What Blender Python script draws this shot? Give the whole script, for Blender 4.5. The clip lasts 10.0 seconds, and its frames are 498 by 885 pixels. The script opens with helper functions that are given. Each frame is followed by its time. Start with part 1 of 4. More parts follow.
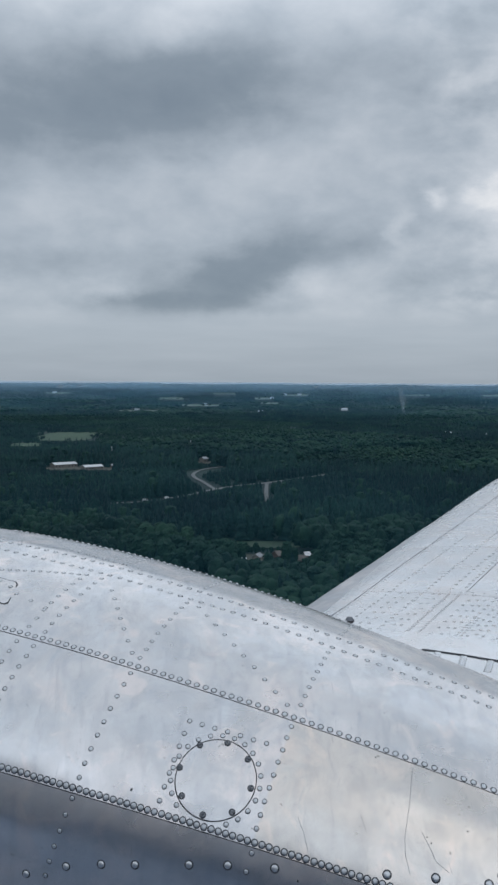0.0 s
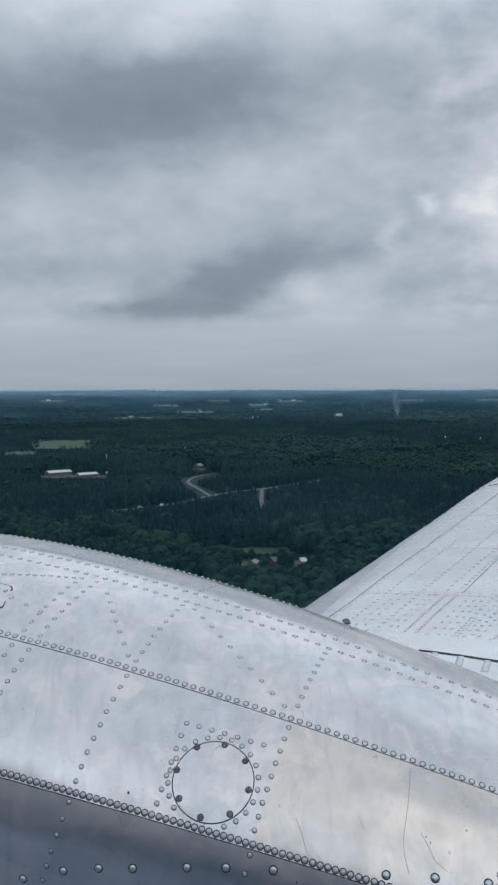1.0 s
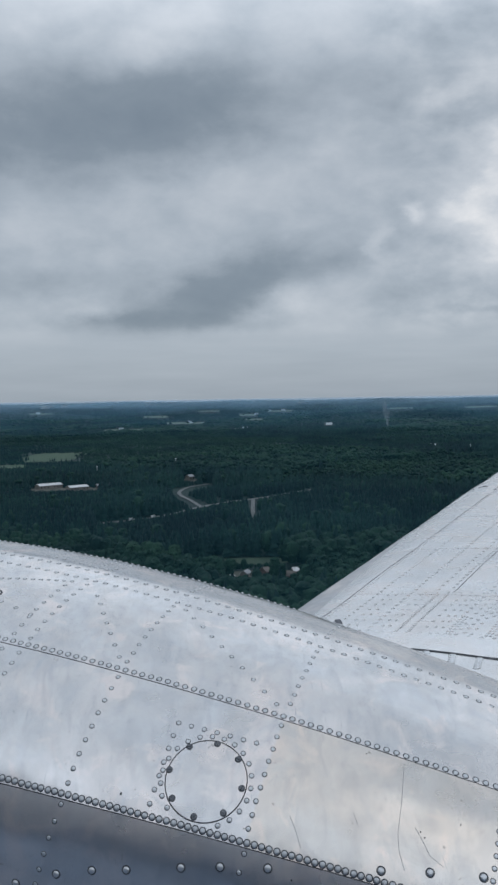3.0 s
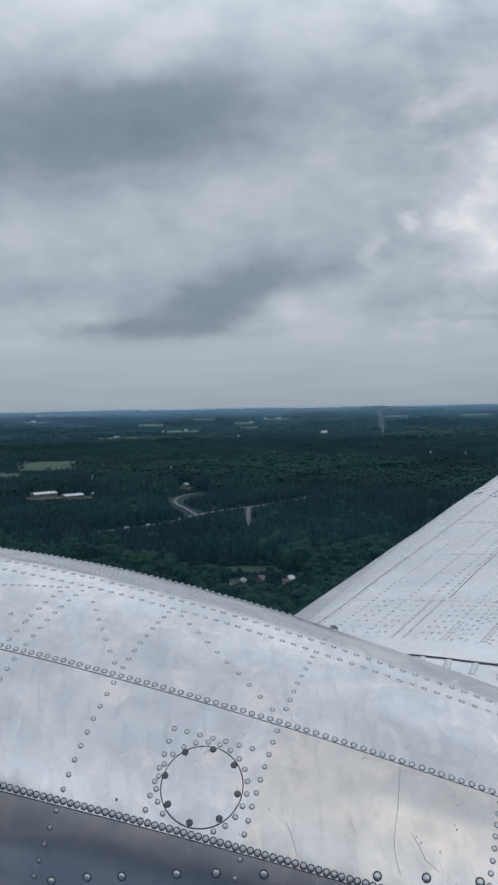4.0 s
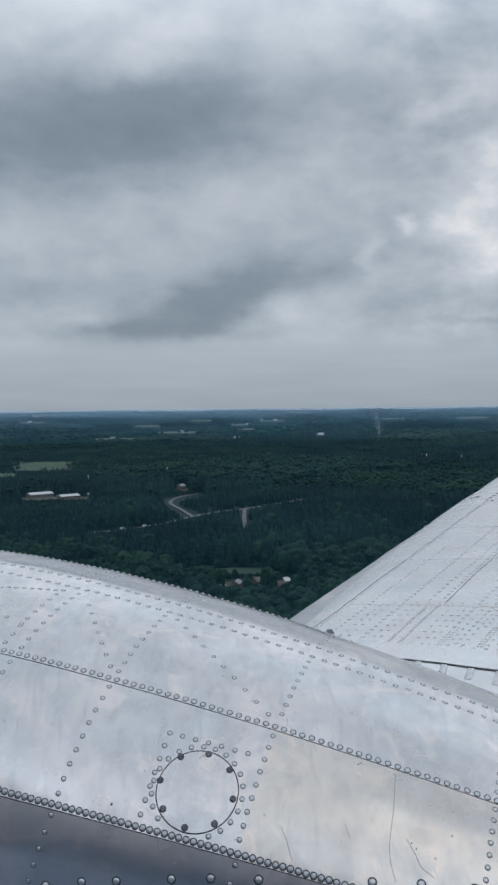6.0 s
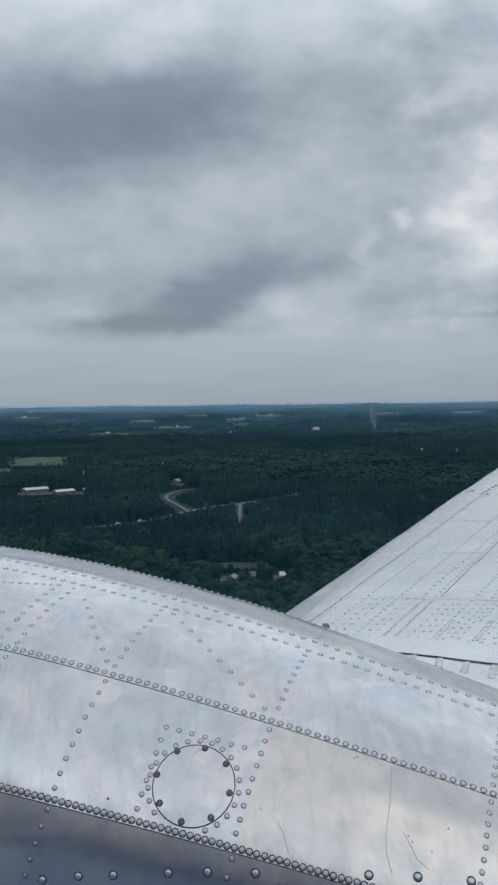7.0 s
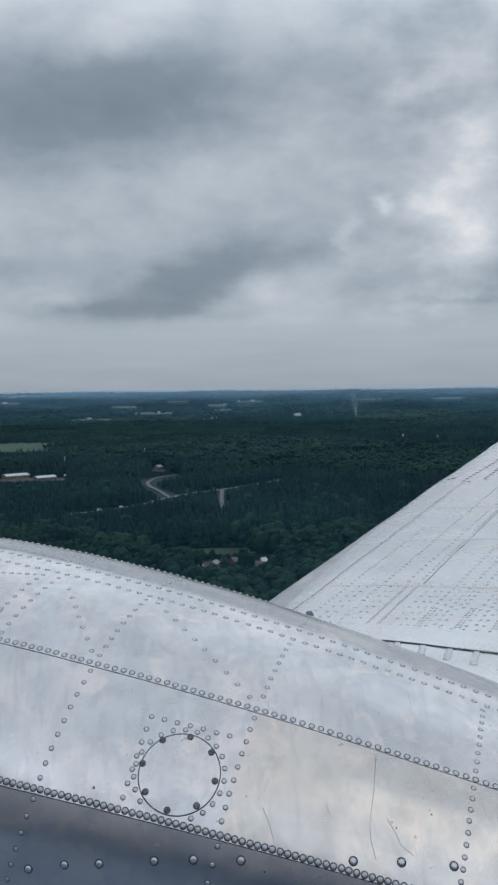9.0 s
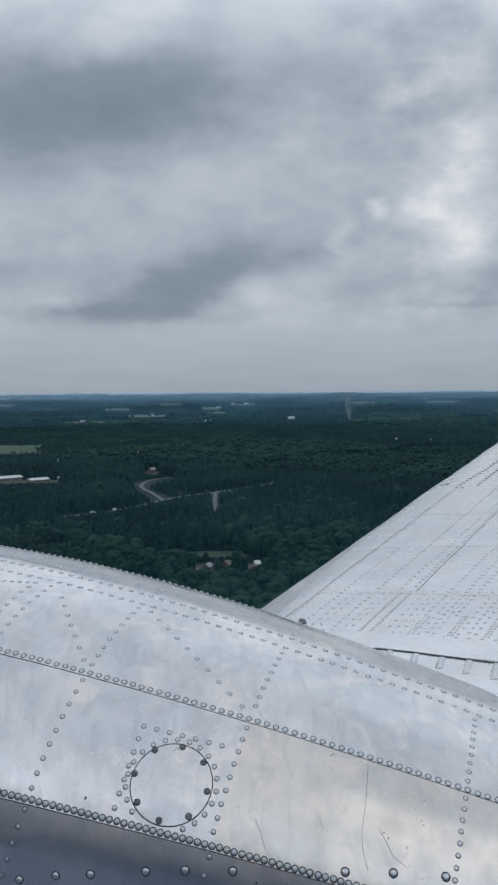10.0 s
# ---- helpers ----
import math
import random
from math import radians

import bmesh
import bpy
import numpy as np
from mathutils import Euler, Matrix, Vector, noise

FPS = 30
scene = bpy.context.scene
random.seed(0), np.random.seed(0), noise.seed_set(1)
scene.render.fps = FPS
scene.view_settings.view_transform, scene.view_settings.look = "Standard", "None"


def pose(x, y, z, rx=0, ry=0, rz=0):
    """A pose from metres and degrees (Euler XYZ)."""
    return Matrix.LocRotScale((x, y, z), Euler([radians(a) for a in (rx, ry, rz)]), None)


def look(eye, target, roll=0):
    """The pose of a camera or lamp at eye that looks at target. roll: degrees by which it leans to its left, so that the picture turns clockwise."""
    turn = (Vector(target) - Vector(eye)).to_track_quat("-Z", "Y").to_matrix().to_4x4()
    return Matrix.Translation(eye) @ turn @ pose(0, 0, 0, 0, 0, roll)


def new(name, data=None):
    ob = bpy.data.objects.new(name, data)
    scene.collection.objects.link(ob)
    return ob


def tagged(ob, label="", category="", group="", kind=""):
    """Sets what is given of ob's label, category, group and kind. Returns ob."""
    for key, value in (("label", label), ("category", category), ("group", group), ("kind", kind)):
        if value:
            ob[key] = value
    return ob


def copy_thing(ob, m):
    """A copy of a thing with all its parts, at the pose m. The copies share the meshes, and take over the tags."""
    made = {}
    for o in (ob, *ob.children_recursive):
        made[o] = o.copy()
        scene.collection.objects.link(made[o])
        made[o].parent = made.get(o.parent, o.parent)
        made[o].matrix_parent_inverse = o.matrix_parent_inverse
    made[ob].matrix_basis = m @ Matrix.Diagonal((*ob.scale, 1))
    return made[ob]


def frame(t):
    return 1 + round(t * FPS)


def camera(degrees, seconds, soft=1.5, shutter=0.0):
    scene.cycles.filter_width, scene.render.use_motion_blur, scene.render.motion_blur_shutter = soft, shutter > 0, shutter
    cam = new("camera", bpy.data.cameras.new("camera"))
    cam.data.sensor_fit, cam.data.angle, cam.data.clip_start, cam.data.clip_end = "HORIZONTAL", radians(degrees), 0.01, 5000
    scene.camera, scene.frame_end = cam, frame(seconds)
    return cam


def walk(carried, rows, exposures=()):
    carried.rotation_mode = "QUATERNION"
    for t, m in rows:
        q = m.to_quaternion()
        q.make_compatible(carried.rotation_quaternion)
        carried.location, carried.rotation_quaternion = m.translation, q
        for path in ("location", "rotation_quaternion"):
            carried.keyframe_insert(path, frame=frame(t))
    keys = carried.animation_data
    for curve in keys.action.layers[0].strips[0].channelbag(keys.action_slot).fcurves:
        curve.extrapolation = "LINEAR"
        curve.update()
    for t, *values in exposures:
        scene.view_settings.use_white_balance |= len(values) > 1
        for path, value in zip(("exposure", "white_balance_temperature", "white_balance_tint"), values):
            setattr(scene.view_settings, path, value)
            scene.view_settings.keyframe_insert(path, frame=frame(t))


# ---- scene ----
# ---- camera ----
cam = camera(32.0, 10.0, soft=2.6)
ROWS = [
    (0.0, pose(0.0002, 0.0030, 115.0278, 85.994, -0.376, 0.228)),
    (0.5, pose(-0.0015, 0.0012, 115.0200, 86.175, -0.170, 0.027)),
    (1.0, pose(0.0007, 0.0060, 115.0133, 86.410, 0.126, -0.155)),
    (1.5, pose(0.0046, 0.0026, 115.0028, 86.499, 0.638, -0.440)),
    (2.0, pose(0.0049, 0.0, 114.9940, 86.680, 0.894, -0.629)),
    (2.5, pose(0.0051, 0.0050, 114.9885, 86.850, 0.929, -0.713)),
    (4.0, pose(0.0054, 0.0005, 114.9763, 87.608, 0.992, -1.133)),
    (4.5, pose(0.0054, -0.0003, 114.9756, 87.793, 1.173, -1.181)),
    (5.0, pose(0.0036, 0.0007, 114.9786, 87.844, 0.959, -1.158)),
    (5.5, pose(0.0028, 0.0006, 114.9833, 87.808, 0.683, -1.224)),
    (7.0, pose(0.0016, 0.0054, 114.9814, 87.360, 0.704, -1.666)),
    (7.5, pose(0.0027, 0.0046, 114.9796, 87.108, 0.825, -1.948)),
    (8.0, pose(-0.0001, 0.0087, 114.9776, 86.821, 0.874, -2.350)),
    (8.5, pose(-0.0014, 0.0089, 114.9817, 86.554, 0.804, -2.658)),
    (9.0, pose(-0.0062, 0.0067, 114.9906, 86.424, 0.643, -2.869)),
    (9.5, pose(-0.0032, 0.0088, 114.9968, 86.483, 0.558, -3.024)),
    (10.0, pose(-0.0050, 0.0073, 115.0062, 86.611, 0.440, -3.277)),
]
walk(cam, ROWS, exposures=[(0.0, 0.07, 6300, 10), (2.5, 0.04, 6300, 10), (4.5, 0.0, 6300, 10), (10.0, 0.0, 6300, 10)])

EYE = 115.0        # flying height in metres
# the aircraft's own axes seen from the cabin window (x aft, y outboard, z up), turned level
AIR = Matrix(((0.99999, 0.0, 0.00471, 0.0), (-0.00027, 0.99832, 0.05802, 0.0),
              (-0.0047, -0.05802, 0.9983, EYE), (0, 0, 0, 1)))


# ---- node helpers ----
def tree_of(mat):
    mat.use_nodes = True
    nt = mat.node_tree
    nt.nodes.clear()
    return nt


def node(nt, kind, **kw):
    n = nt.nodes.new(kind)
    for k, v in kw.items():
        if k == "op":
            n.operation = v
        elif k == "ins":
            for key, val in v.items():
                if isinstance(val, bpy.types.NodeSocket):
                    nt.links.new(val, n.inputs[key])
                else:
                    n.inputs[key].default_value = val
        elif k == "blend":
            n.blend_type = v
        elif k == "dtype":
            n.data_type = v
        elif k == "vtype":
            n.vector_type = v
    return n


def fmath(nt, op, a, b=None, c=None, clamp=False):
    ins = {0: a}
    if b is not None:
        ins[1] = b
    if c is not None:
        ins[2] = c
    n = node(nt, "ShaderNodeMath", op=op, ins=ins)
    n.use_clamp = clamp
    return n.outputs[0]


def vmath(nt, op, a, b=None):
    ins = {0: a}
    if b is not None:
        ins[1] = b
    return node(nt, "ShaderNodeVectorMath", op=op, ins=ins)


def noise_tex(nt, vec, scale, detail=4.0, rough=0.55, distort=0.0):
    n = node(nt, "ShaderNodeTexNoise", ins={"Vector": vec, "Scale": scale, "Detail": detail, "Roughness": rough, "Distortion": distort})
    return n.outputs[0]


def ramp(nt, fac, stops):
    n = node(nt, "ShaderNodeValToRGB", ins={0: fac})
    el = n.color_ramp.elements
    while len(el) > 1:
        el.remove(el[-1])
    el[0].position, el[0].color = stops[0][0], (*stops[0][1], 1)
    for p, c in stops[1:]:
        e = el.new(p)
        e.color = (*c, 1)
    return n.outputs[0]


def remap(nt, v, a, b, c, d, smooth=False):
    n = node(nt, "ShaderNodeMapRange", ins={0: v, 1: a, 2: b, 3: c, 4: d})
    if smooth:
        n.interpolation_type = "SMOOTHSTEP"
    return n.outputs[0]


def mixc(nt, fac, a, b, blend="MIX"):
    n = node(nt, "ShaderNodeMix", dtype="RGBA", blend=blend)
    for i, v in ((0, fac), (6, a), (7, b)):
        if isinstance(v, bpy.types.NodeSocket):
            nt.links.new(v, n.inputs[i])
        elif i == 0:
            n.inputs[0].default_value = v
        else:
            n.inputs[i].default_value = (*v, 1)
    return n.outputs[2]


# ---- sky ----
world = bpy.data.worlds.new("sky")
scene.world = world
wt = tree_of(world)
gen = node(wt, "ShaderNodeTexCoord").outputs["Generated"]
xyz = node(wt, "ShaderNodeSeparateXYZ", ins={0: gen}).outputs
az = fmath(wt, "ARCTAN2", xyz[0], xyz[1])
el = fmath(wt, "ARCSINE", xyz[2])
flat = node(wt, "ShaderNodeCombineXYZ", ins={0: az, 1: el, 2: 0.0}).outputs[0]
stretched = vmath(wt, "MULTIPLY", gen, (1.0, 1.0, 1.7)).outputs[0]
wob = node(wt, "ShaderNodeTexNoise", ins={"Vector": stretched, "Scale": 12.0, "Detail": 7.0, "Roughness": 0.6})
off = vmath(wt, "SUBTRACT", wob.outputs[1], (0.5, 0.5, 0.5)).outputs[0]
off2 = vmath(wt, "MULTIPLY", off, (0.085, 0.042, 0.0)).outputs[0]
bent = vmath(wt, "ADD", flat, off2).outputs[0]
# the clouds over the horizon: azimuth, elevation, half widths, lean, brightness
DARK = [
    (-0.150, 0.300, 0.25, 0.062, 0.09, -0.33), (-0.030, 0.335, 0.13, 0.045, 0.35, -0.13), (-0.207, 0.130, 0.095, 0.014, 0.10, -0.15),
    (-0.065, 0.104, 0.105, 0.030, 0.28, -0.28), (-0.085, 0.086, 0.095, 0.009, 0.00, -0.18), (0.020, 0.136, 0.080, 0.036, 0.45, -0.24),
    (0.115, 0.149, 0.046, 0.016, 0.40, -0.15), (0.259, 0.397, 0.065, 0.026, 0.20, -0.13), (0.270, 0.297, 0.059, 0.013, 0.20, -0.12),
    (0.210, 0.127, 0.039, 0.018, 0.20, -0.12), (0.281, 0.095, 0.052, 0.004, 0.05, -0.12), (0.340, 0.121, 0.059, 0.033, 0.20, -0.10), (-0.21, 0.17, 0.11, 0.05, 0.10, -0.07),
]
BRIGHT = [
    (-0.111, 0.217, 0.163, 0.025, 0.22, 0.09), (-0.218, 0.187, 0.033, 0.016, 0.10, 0.08), (-0.236, 0.069, 0.039, 0.016, 0.00, 0.15),
    (-0.177, 0.101, 0.033, 0.009, 0.10, 0.10), (0.063, 0.113, 0.023, 0.017, 0.50, 0.13), (0.164, 0.175, 0.012, 0.014, 0.00, 0.17),
    (0.300, 0.253, 0.029, 0.033, 0.40, 0.24), (0.293, 0.177, 0.046, 0.036, 0.20, 0.34), (0.198, 0.201, 0.012, 0.010, 0.00, 0.26),
    (0.251, 0.201, 0.039, 0.012, 0.30, 0.18), (0.246, 0.325, 0.039, 0.009, 0.20, 0.17), (-0.218, 0.409, 0.078, 0.025, 0.20, 0.13),
    (-0.082, 0.389, 0.059, 0.023, 0.40, 0.12), (0.077, 0.382, 0.072, 0.029, 0.40, 0.11), (0.101, 0.265, 0.091, 0.039, 0.50, 0.05),
    (0.150, 0.072, 0.130, 0.009, 0.00, 0.08),
]
total = None
for ca, ce, wa, we, lean, amp in DARK + BRIGHT:
    mp = node(wt, "ShaderNodeMapping", vtype="TEXTURE", ins={0: bent, 1: (ca, ce, 0), 2: (0, 0, lean), 3: (wa, we, 1)}).outputs[0]
    ln = vmath(wt, "LENGTH", mp).outputs["Value"]
    g = fmath(wt, "EXPONENT", fmath(wt, "MULTIPLY", fmath(wt, "POWER", ln, 2.4), -0.8))
    total = fmath(wt, "MULTIPLY_ADD", g, amp, total if total is not None else 0.0)
big = noise_tex(wt, stretched, 5.0, 5.0, 0.5, 0.1)
fine = noise_tex(wt, stretched, 15.0, 8.0, 0.55, 0.15)
dens = fmath(wt, "ADD", fmath(wt, "ADD", total, 0.555), fmath(wt, "MULTIPLY", fmath(wt, "SUBTRACT", big, 0.5), remap(wt, el, 0.42, 0.75, 0.34, 0.14)))
dens = fmath(wt, "ADD", dens, fmath(wt, "MULTIPLY", fmath(wt, "SUBTRACT", fine, 0.5), fmath(wt, "ADD", remap(wt, el, 0.42, 0.75, 0.40, 0.14), remap(wt, az, 0.10, 0.26, 0.0, 0.38, True))))
high = noise_tex(wt, gen, 5.0, 4.0, 0.5, 0.2)
dens = fmath(wt, "ADD", dens, fmath(wt, "MULTIPLY", fmath(wt, "SUBTRACT", high, 0.5), remap(wt, el, 0.45, 0.8, 0.0, 0.36)))
# clear pale strip under the cloud base
base_edge = fmath(wt, "ADD", el, fmath(wt, "MULTIPLY", fmath(wt, "SUBTRACT", wob.outputs[0], 0.5), 0.016))
under = remap(wt, base_edge, 0.052, 0.098, 1.0, 0.0, True)
strip = remap(wt, el, 0.0, 0.06, 0.38, 0.51)
strip = fmath(wt, "ADD", strip, fmath(wt, "MULTIPLY", fmath(wt, "SUBTRACT", noise_tex(wt, vmath(wt, "MULTIPLY", gen, (1, 1, 9)).outputs[0], 7.0, 4.0), 0.5), 0.16))
dens = fmath(wt, "ADD", fmath(wt, "MULTIPLY", dens, fmath(wt, "SUBTRACT", 1.0, under)), fmath(wt, "MULTIPLY", strip, under))
cloud = ramp(wt, dens, [(0.0, (0.19, 0.233, 0.28)), (0.22, (0.242, 0.287, 0.332)), (0.5, (0.405, 0.452, 0.50)), (0.75, (0.575, 0.608, 0.645)), (1.0, (0.86, 0.85, 0.84))])
# sky brightened well above the horizon, less overhead, to set highlights on the nacelle
lift = fmath(wt, "ADD", 1.0, remap(wt, el, 0.31, 0.56, 0.0, 0.74, True))
lift = fmath(wt, "SUBTRACT", lift, remap(wt, el, 0.72, 1.05, 0.0, 0.32, True))
cloud_bg = node(wt, "ShaderNodeBackground", ins={0: cloud, 1: lift})
sky = node(wt, "ShaderNodeTexSky")
sky.sky_type, sky.sun_disc, sky.sun_elevation, sky.sun_rotation = "NISHITA", False, radians(55), radians(147)
clear_bg = node(wt, "ShaderNodeBackground", ins={0: sky.outputs[0], 1: 0.07})
mixs = node(wt, "ShaderNodeMixShader", ins={0: 0.93, 1: clear_bg.outputs[0], 2: cloud_bg.outputs[0]})
wo = node(wt, "ShaderNodeOutputWorld", ins={0: mixs.outputs[0]})

sun = new("sun", bpy.data.lights.new("sun", "SUN"))
sun.data.energy, sun.data.angle, sun.data.color = 0.03, radians(24), (1.0, 0.84, 0.66)
sun.matrix_world = look((math.sin(radians(147)) * 60, math.cos(radians(147)) * 60, EYE + 86), (0, 0, EYE))


# ---- materials ----
def surface(name, build):
    m = bpy.data.materials.new(name)
    nt = tree_of(m)
    b = node(nt, "ShaderNodeBsdfPrincipled")
    node(nt, "ShaderNodeOutputMaterial", ins={0: b.outputs[0]})
    build(nt, b.inputs)
    return m


def put(nt, sock, v):
    if isinstance(v, bpy.types.NodeSocket):
        nt.links.new(v, sock)
    elif isinstance(v, tuple):
        sock.default_value = (*v, 1)
    else:
        sock.default_value = v


def aluminium(tone, rough, worn, bump=0.12, dirt=1.0, warm_aft=None):
    """Bare aircraft skin: cloudy oxidised patches, fine scratches, gentle waves."""
    def build(nt, b):
        co = node(nt, "ShaderNodeTexCoord").outputs["Object"]
        big = noise_tex(nt, co, 3.1, 5, 0.6, 0.8)
        mid = noise_tex(nt, co, 13.0, 3, 0.5, 0.4)
        streak = noise_tex(nt, vmath(nt, "MULTIPLY", co, (3.0, 18.0, 24.0)).outputs[0], 2.0, 2, 0.5)
        d = fmath(nt, "ADD", fmath(nt, "MULTIPLY", big, 0.6), fmath(nt, "MULTIPLY", mid, 0.4))
        dark = tuple(c * (1 - worn) for c in tone)
        col = ramp(nt, d, [(0.30, dark), (0.5, tuple(0.5 * (p + q) for p, q in zip(dark, tone))), (0.66, tone)])
        # warm and cool films, wiped smears, small dark specks, hairline scratches
        tint = noise_tex(nt, vmath(nt, "ADD", co, (4.1, 2.3, 0.7)).outputs[0], 4.5, 4, 0.6, 0.5)
        col = mixc(nt, remap(nt, tint, 0.46, 0.68, 0.0, 0.7), col, (0.86, 0.815, 0.80))
        col = mixc(nt, remap(nt, tint, 0.50, 0.30, 0.0, 0.55), col, (0.77, 0.785, 0.82))
        scuff = noise_tex(nt, vmath(nt, "ADD", co, (1.7, 5.2, 3.1)).outputs[0], 10.0, 5, 0.62, 0.6)
        col = mixc(nt, remap(nt, scuff, 0.53, 0.66, 0.0, 0.8 * dirt), col, (0.90, 0.82, 0.79))
        col = mixc(nt, remap(nt, scuff, 0.46, 0.32, 0.0, 0.5 * dirt), col, (0.62, 0.64, 0.68))
        smear = noise_tex(nt, vmath(nt, "MULTIPLY", co, (22.0, 8.0, 7.0)).outputs[0], 1.2, 3, 0.5, 0.7)
        col = mixc(nt, remap(nt, smear, 0.50, 0.78, 0.0, 0.45 * dirt), col, (0.52, 0.53, 0.56))
        hair1 = noise_tex(nt, vmath(nt, "MULTIPLY", vmath(nt, "ADD", co, vmath(nt, "MULTIPLY", node(nt, "ShaderNodeTexNoise", ins={"Vector": co, "Scale": 5.0}).outputs[1], (0.05, 0.05, 0.05)).outputs[0]).outputs[0], (240.0, 14.0, 20.0)).outputs[0], 1.0, 2, 0.5)
        hair = remap(nt, hair1, 0.69, 0.75, 0.0, 0.36 * dirt)
        col = mixc(nt, hair, col, (0.42, 0.43, 0.46))
        hair2 = noise_tex(nt, vmath(nt, "MULTIPLY", vmath(nt, "ADD", co, vmath(nt, "MULTIPLY", node(nt, "ShaderNodeTexNoise", ins={"Vector": co, "Scale": 7.0}).outputs[1], (0.09, 0.09, 0.09)).outputs[0]).outputs[0], (30.0, 150.0, 190.0)).outputs[0], 1.0, 2, 0.5)
        patch = remap(nt, big, 0.45, 0.6, 0.0, 1.0)
        col = mixc(nt, fmath(nt, "MULTIPLY", remap(nt, hair2, 0.69, 0.74, 0.0, 0.30 * dirt), patch), col, (0.42, 0.42, 0.44))
        spots = remap(nt, noise_tex(nt, co, 42.0, 3, 0.5), 0.71, 0.76, 0.0, 0.55 * dirt)
        col = mixc(nt, spots, col, (0.30, 0.29, 0.28))
        if warm_aft is not None:    # the next sheet aft has a yellower, duller film
            along = vmath(nt, "DOT_PRODUCT", vmath(nt, "SUBTRACT", co, tuple(MID)).outputs[0], tuple(AXIS)).outputs["Value"]
            aft = remap(nt, along, warm_aft, warm_aft + 0.006, 0.0, 1.0)
            col = mixc(nt, aft, col, mixc(nt, 1.0, col, (1.0, 0.955, 0.895), "MULTIPLY"))
        put(nt, b["Base Color"], col)
        put(nt, b["Metallic"], 1.0)
        r = fmath(nt, "ADD", remap(nt, d, 0.32, 0.66, rough + 0.09, rough - 0.05), fmath(nt, "MULTIPLY", fmath(nt, "SUBTRACT", streak, 0.5), 0.06))
        put(nt, b["Roughness"], r)
        h = fmath(nt, "ADD", fmath(nt, "MULTIPLY", noise_tex(nt, co, 10.0, 2, 0.5), 0.5), fmath(nt, "MULTIPLY", noise_tex(nt, co, 38.0, 1, 0.5), 0.05))
        bp = node(nt, "ShaderNodeBump", ins={"Strength": bump * 0.7, "Distance": 0.02, "Height": h})
        put(nt, b["Normal"], bp.outputs[0])
    return build


# axis and middle of the engine nacelle
AXIS = np.array([math.cos(0.15806) * math.cos(-0.33313), math.sin(-0.33313), -math.sin(0.15806) * math.cos(-0.33313)])
MID = np.array([0.09038, 2.56425, -1.06528])
M_SKIN = surface("weathered_aluminium", aluminium((0.835, 0.825, 0.83), 0.215, 0.30))
M_SHEET = surface("two_sheet_aluminium", aluminium((0.835, 0.825, 0.83), 0.215, 0.30, warm_aft=0.118))
M_NOSE = surface("grey_leading_edge", aluminium((0.52, 0.53, 0.55), 0.48, 0.10, 0.04, 0.2))
M_WING = surface("wing_aluminium", aluminium((0.93, 0.93, 0.94), 0.235, 0.10, 0.07, 0.25))
M_RIVET = surface("rivet_metal", aluminium((0.74, 0.76, 0.79), 0.40, 0.2, 0.05))


def grime(nt, b):
    co = node(nt, "ShaderNodeTexCoord").outputs["Object"]
    put(nt, b["Base Color"], ramp(nt, noise_tex(nt, co, 60.0), [(0.3, (0.04, 0.045, 0.052)), (0.7, (0.11, 0.118, 0.13))]))
    put(nt, b["Roughness"], 0.75)
    put(nt, b["Specular IOR Level"], 0.1)


M_GRIME = surface("seam_grime", grime)


def rim_dirt(nt, b):
    co = node(nt, "ShaderNodeTexCoord").outputs["Object"]
    put(nt, b["Base Color"], ramp(nt, noise_tex(nt, co, 60.0), [(0.3, (0.035, 0.04, 0.046)), (0.7, (0.09, 0.096, 0.105))]))
    put(nt, b["Roughness"], 0.7)
    put(nt, b["Specular IOR Level"], 0.2)


M_RIM = surface("rivet_rim_dirt", rim_dirt)


def dull(nt, b):
    co = node(nt, "ShaderNodeTexCoord").outputs["Object"]
    put(nt, b["Base Color"], ramp(nt, noise_tex(nt, co, 40.0), [(0.3, (0.22, 0.23, 0.25)), (0.7, (0.34, 0.35, 0.37))]))
    put(nt, b["Metallic"], 0.6)
    put(nt, b["Roughness"], 0.6)


M_DULL = surface("dull_scored_metal", dull)


def bolt_steel(nt, b):
    put(nt, b["Base Color"], (0.16, 0.17, 0.19))
    put(nt, b["Metallic"], 0.8)
    put(nt, b["Roughness"], 0.4)


M_BOLT = surface("dark_screw_steel", bolt_steel)


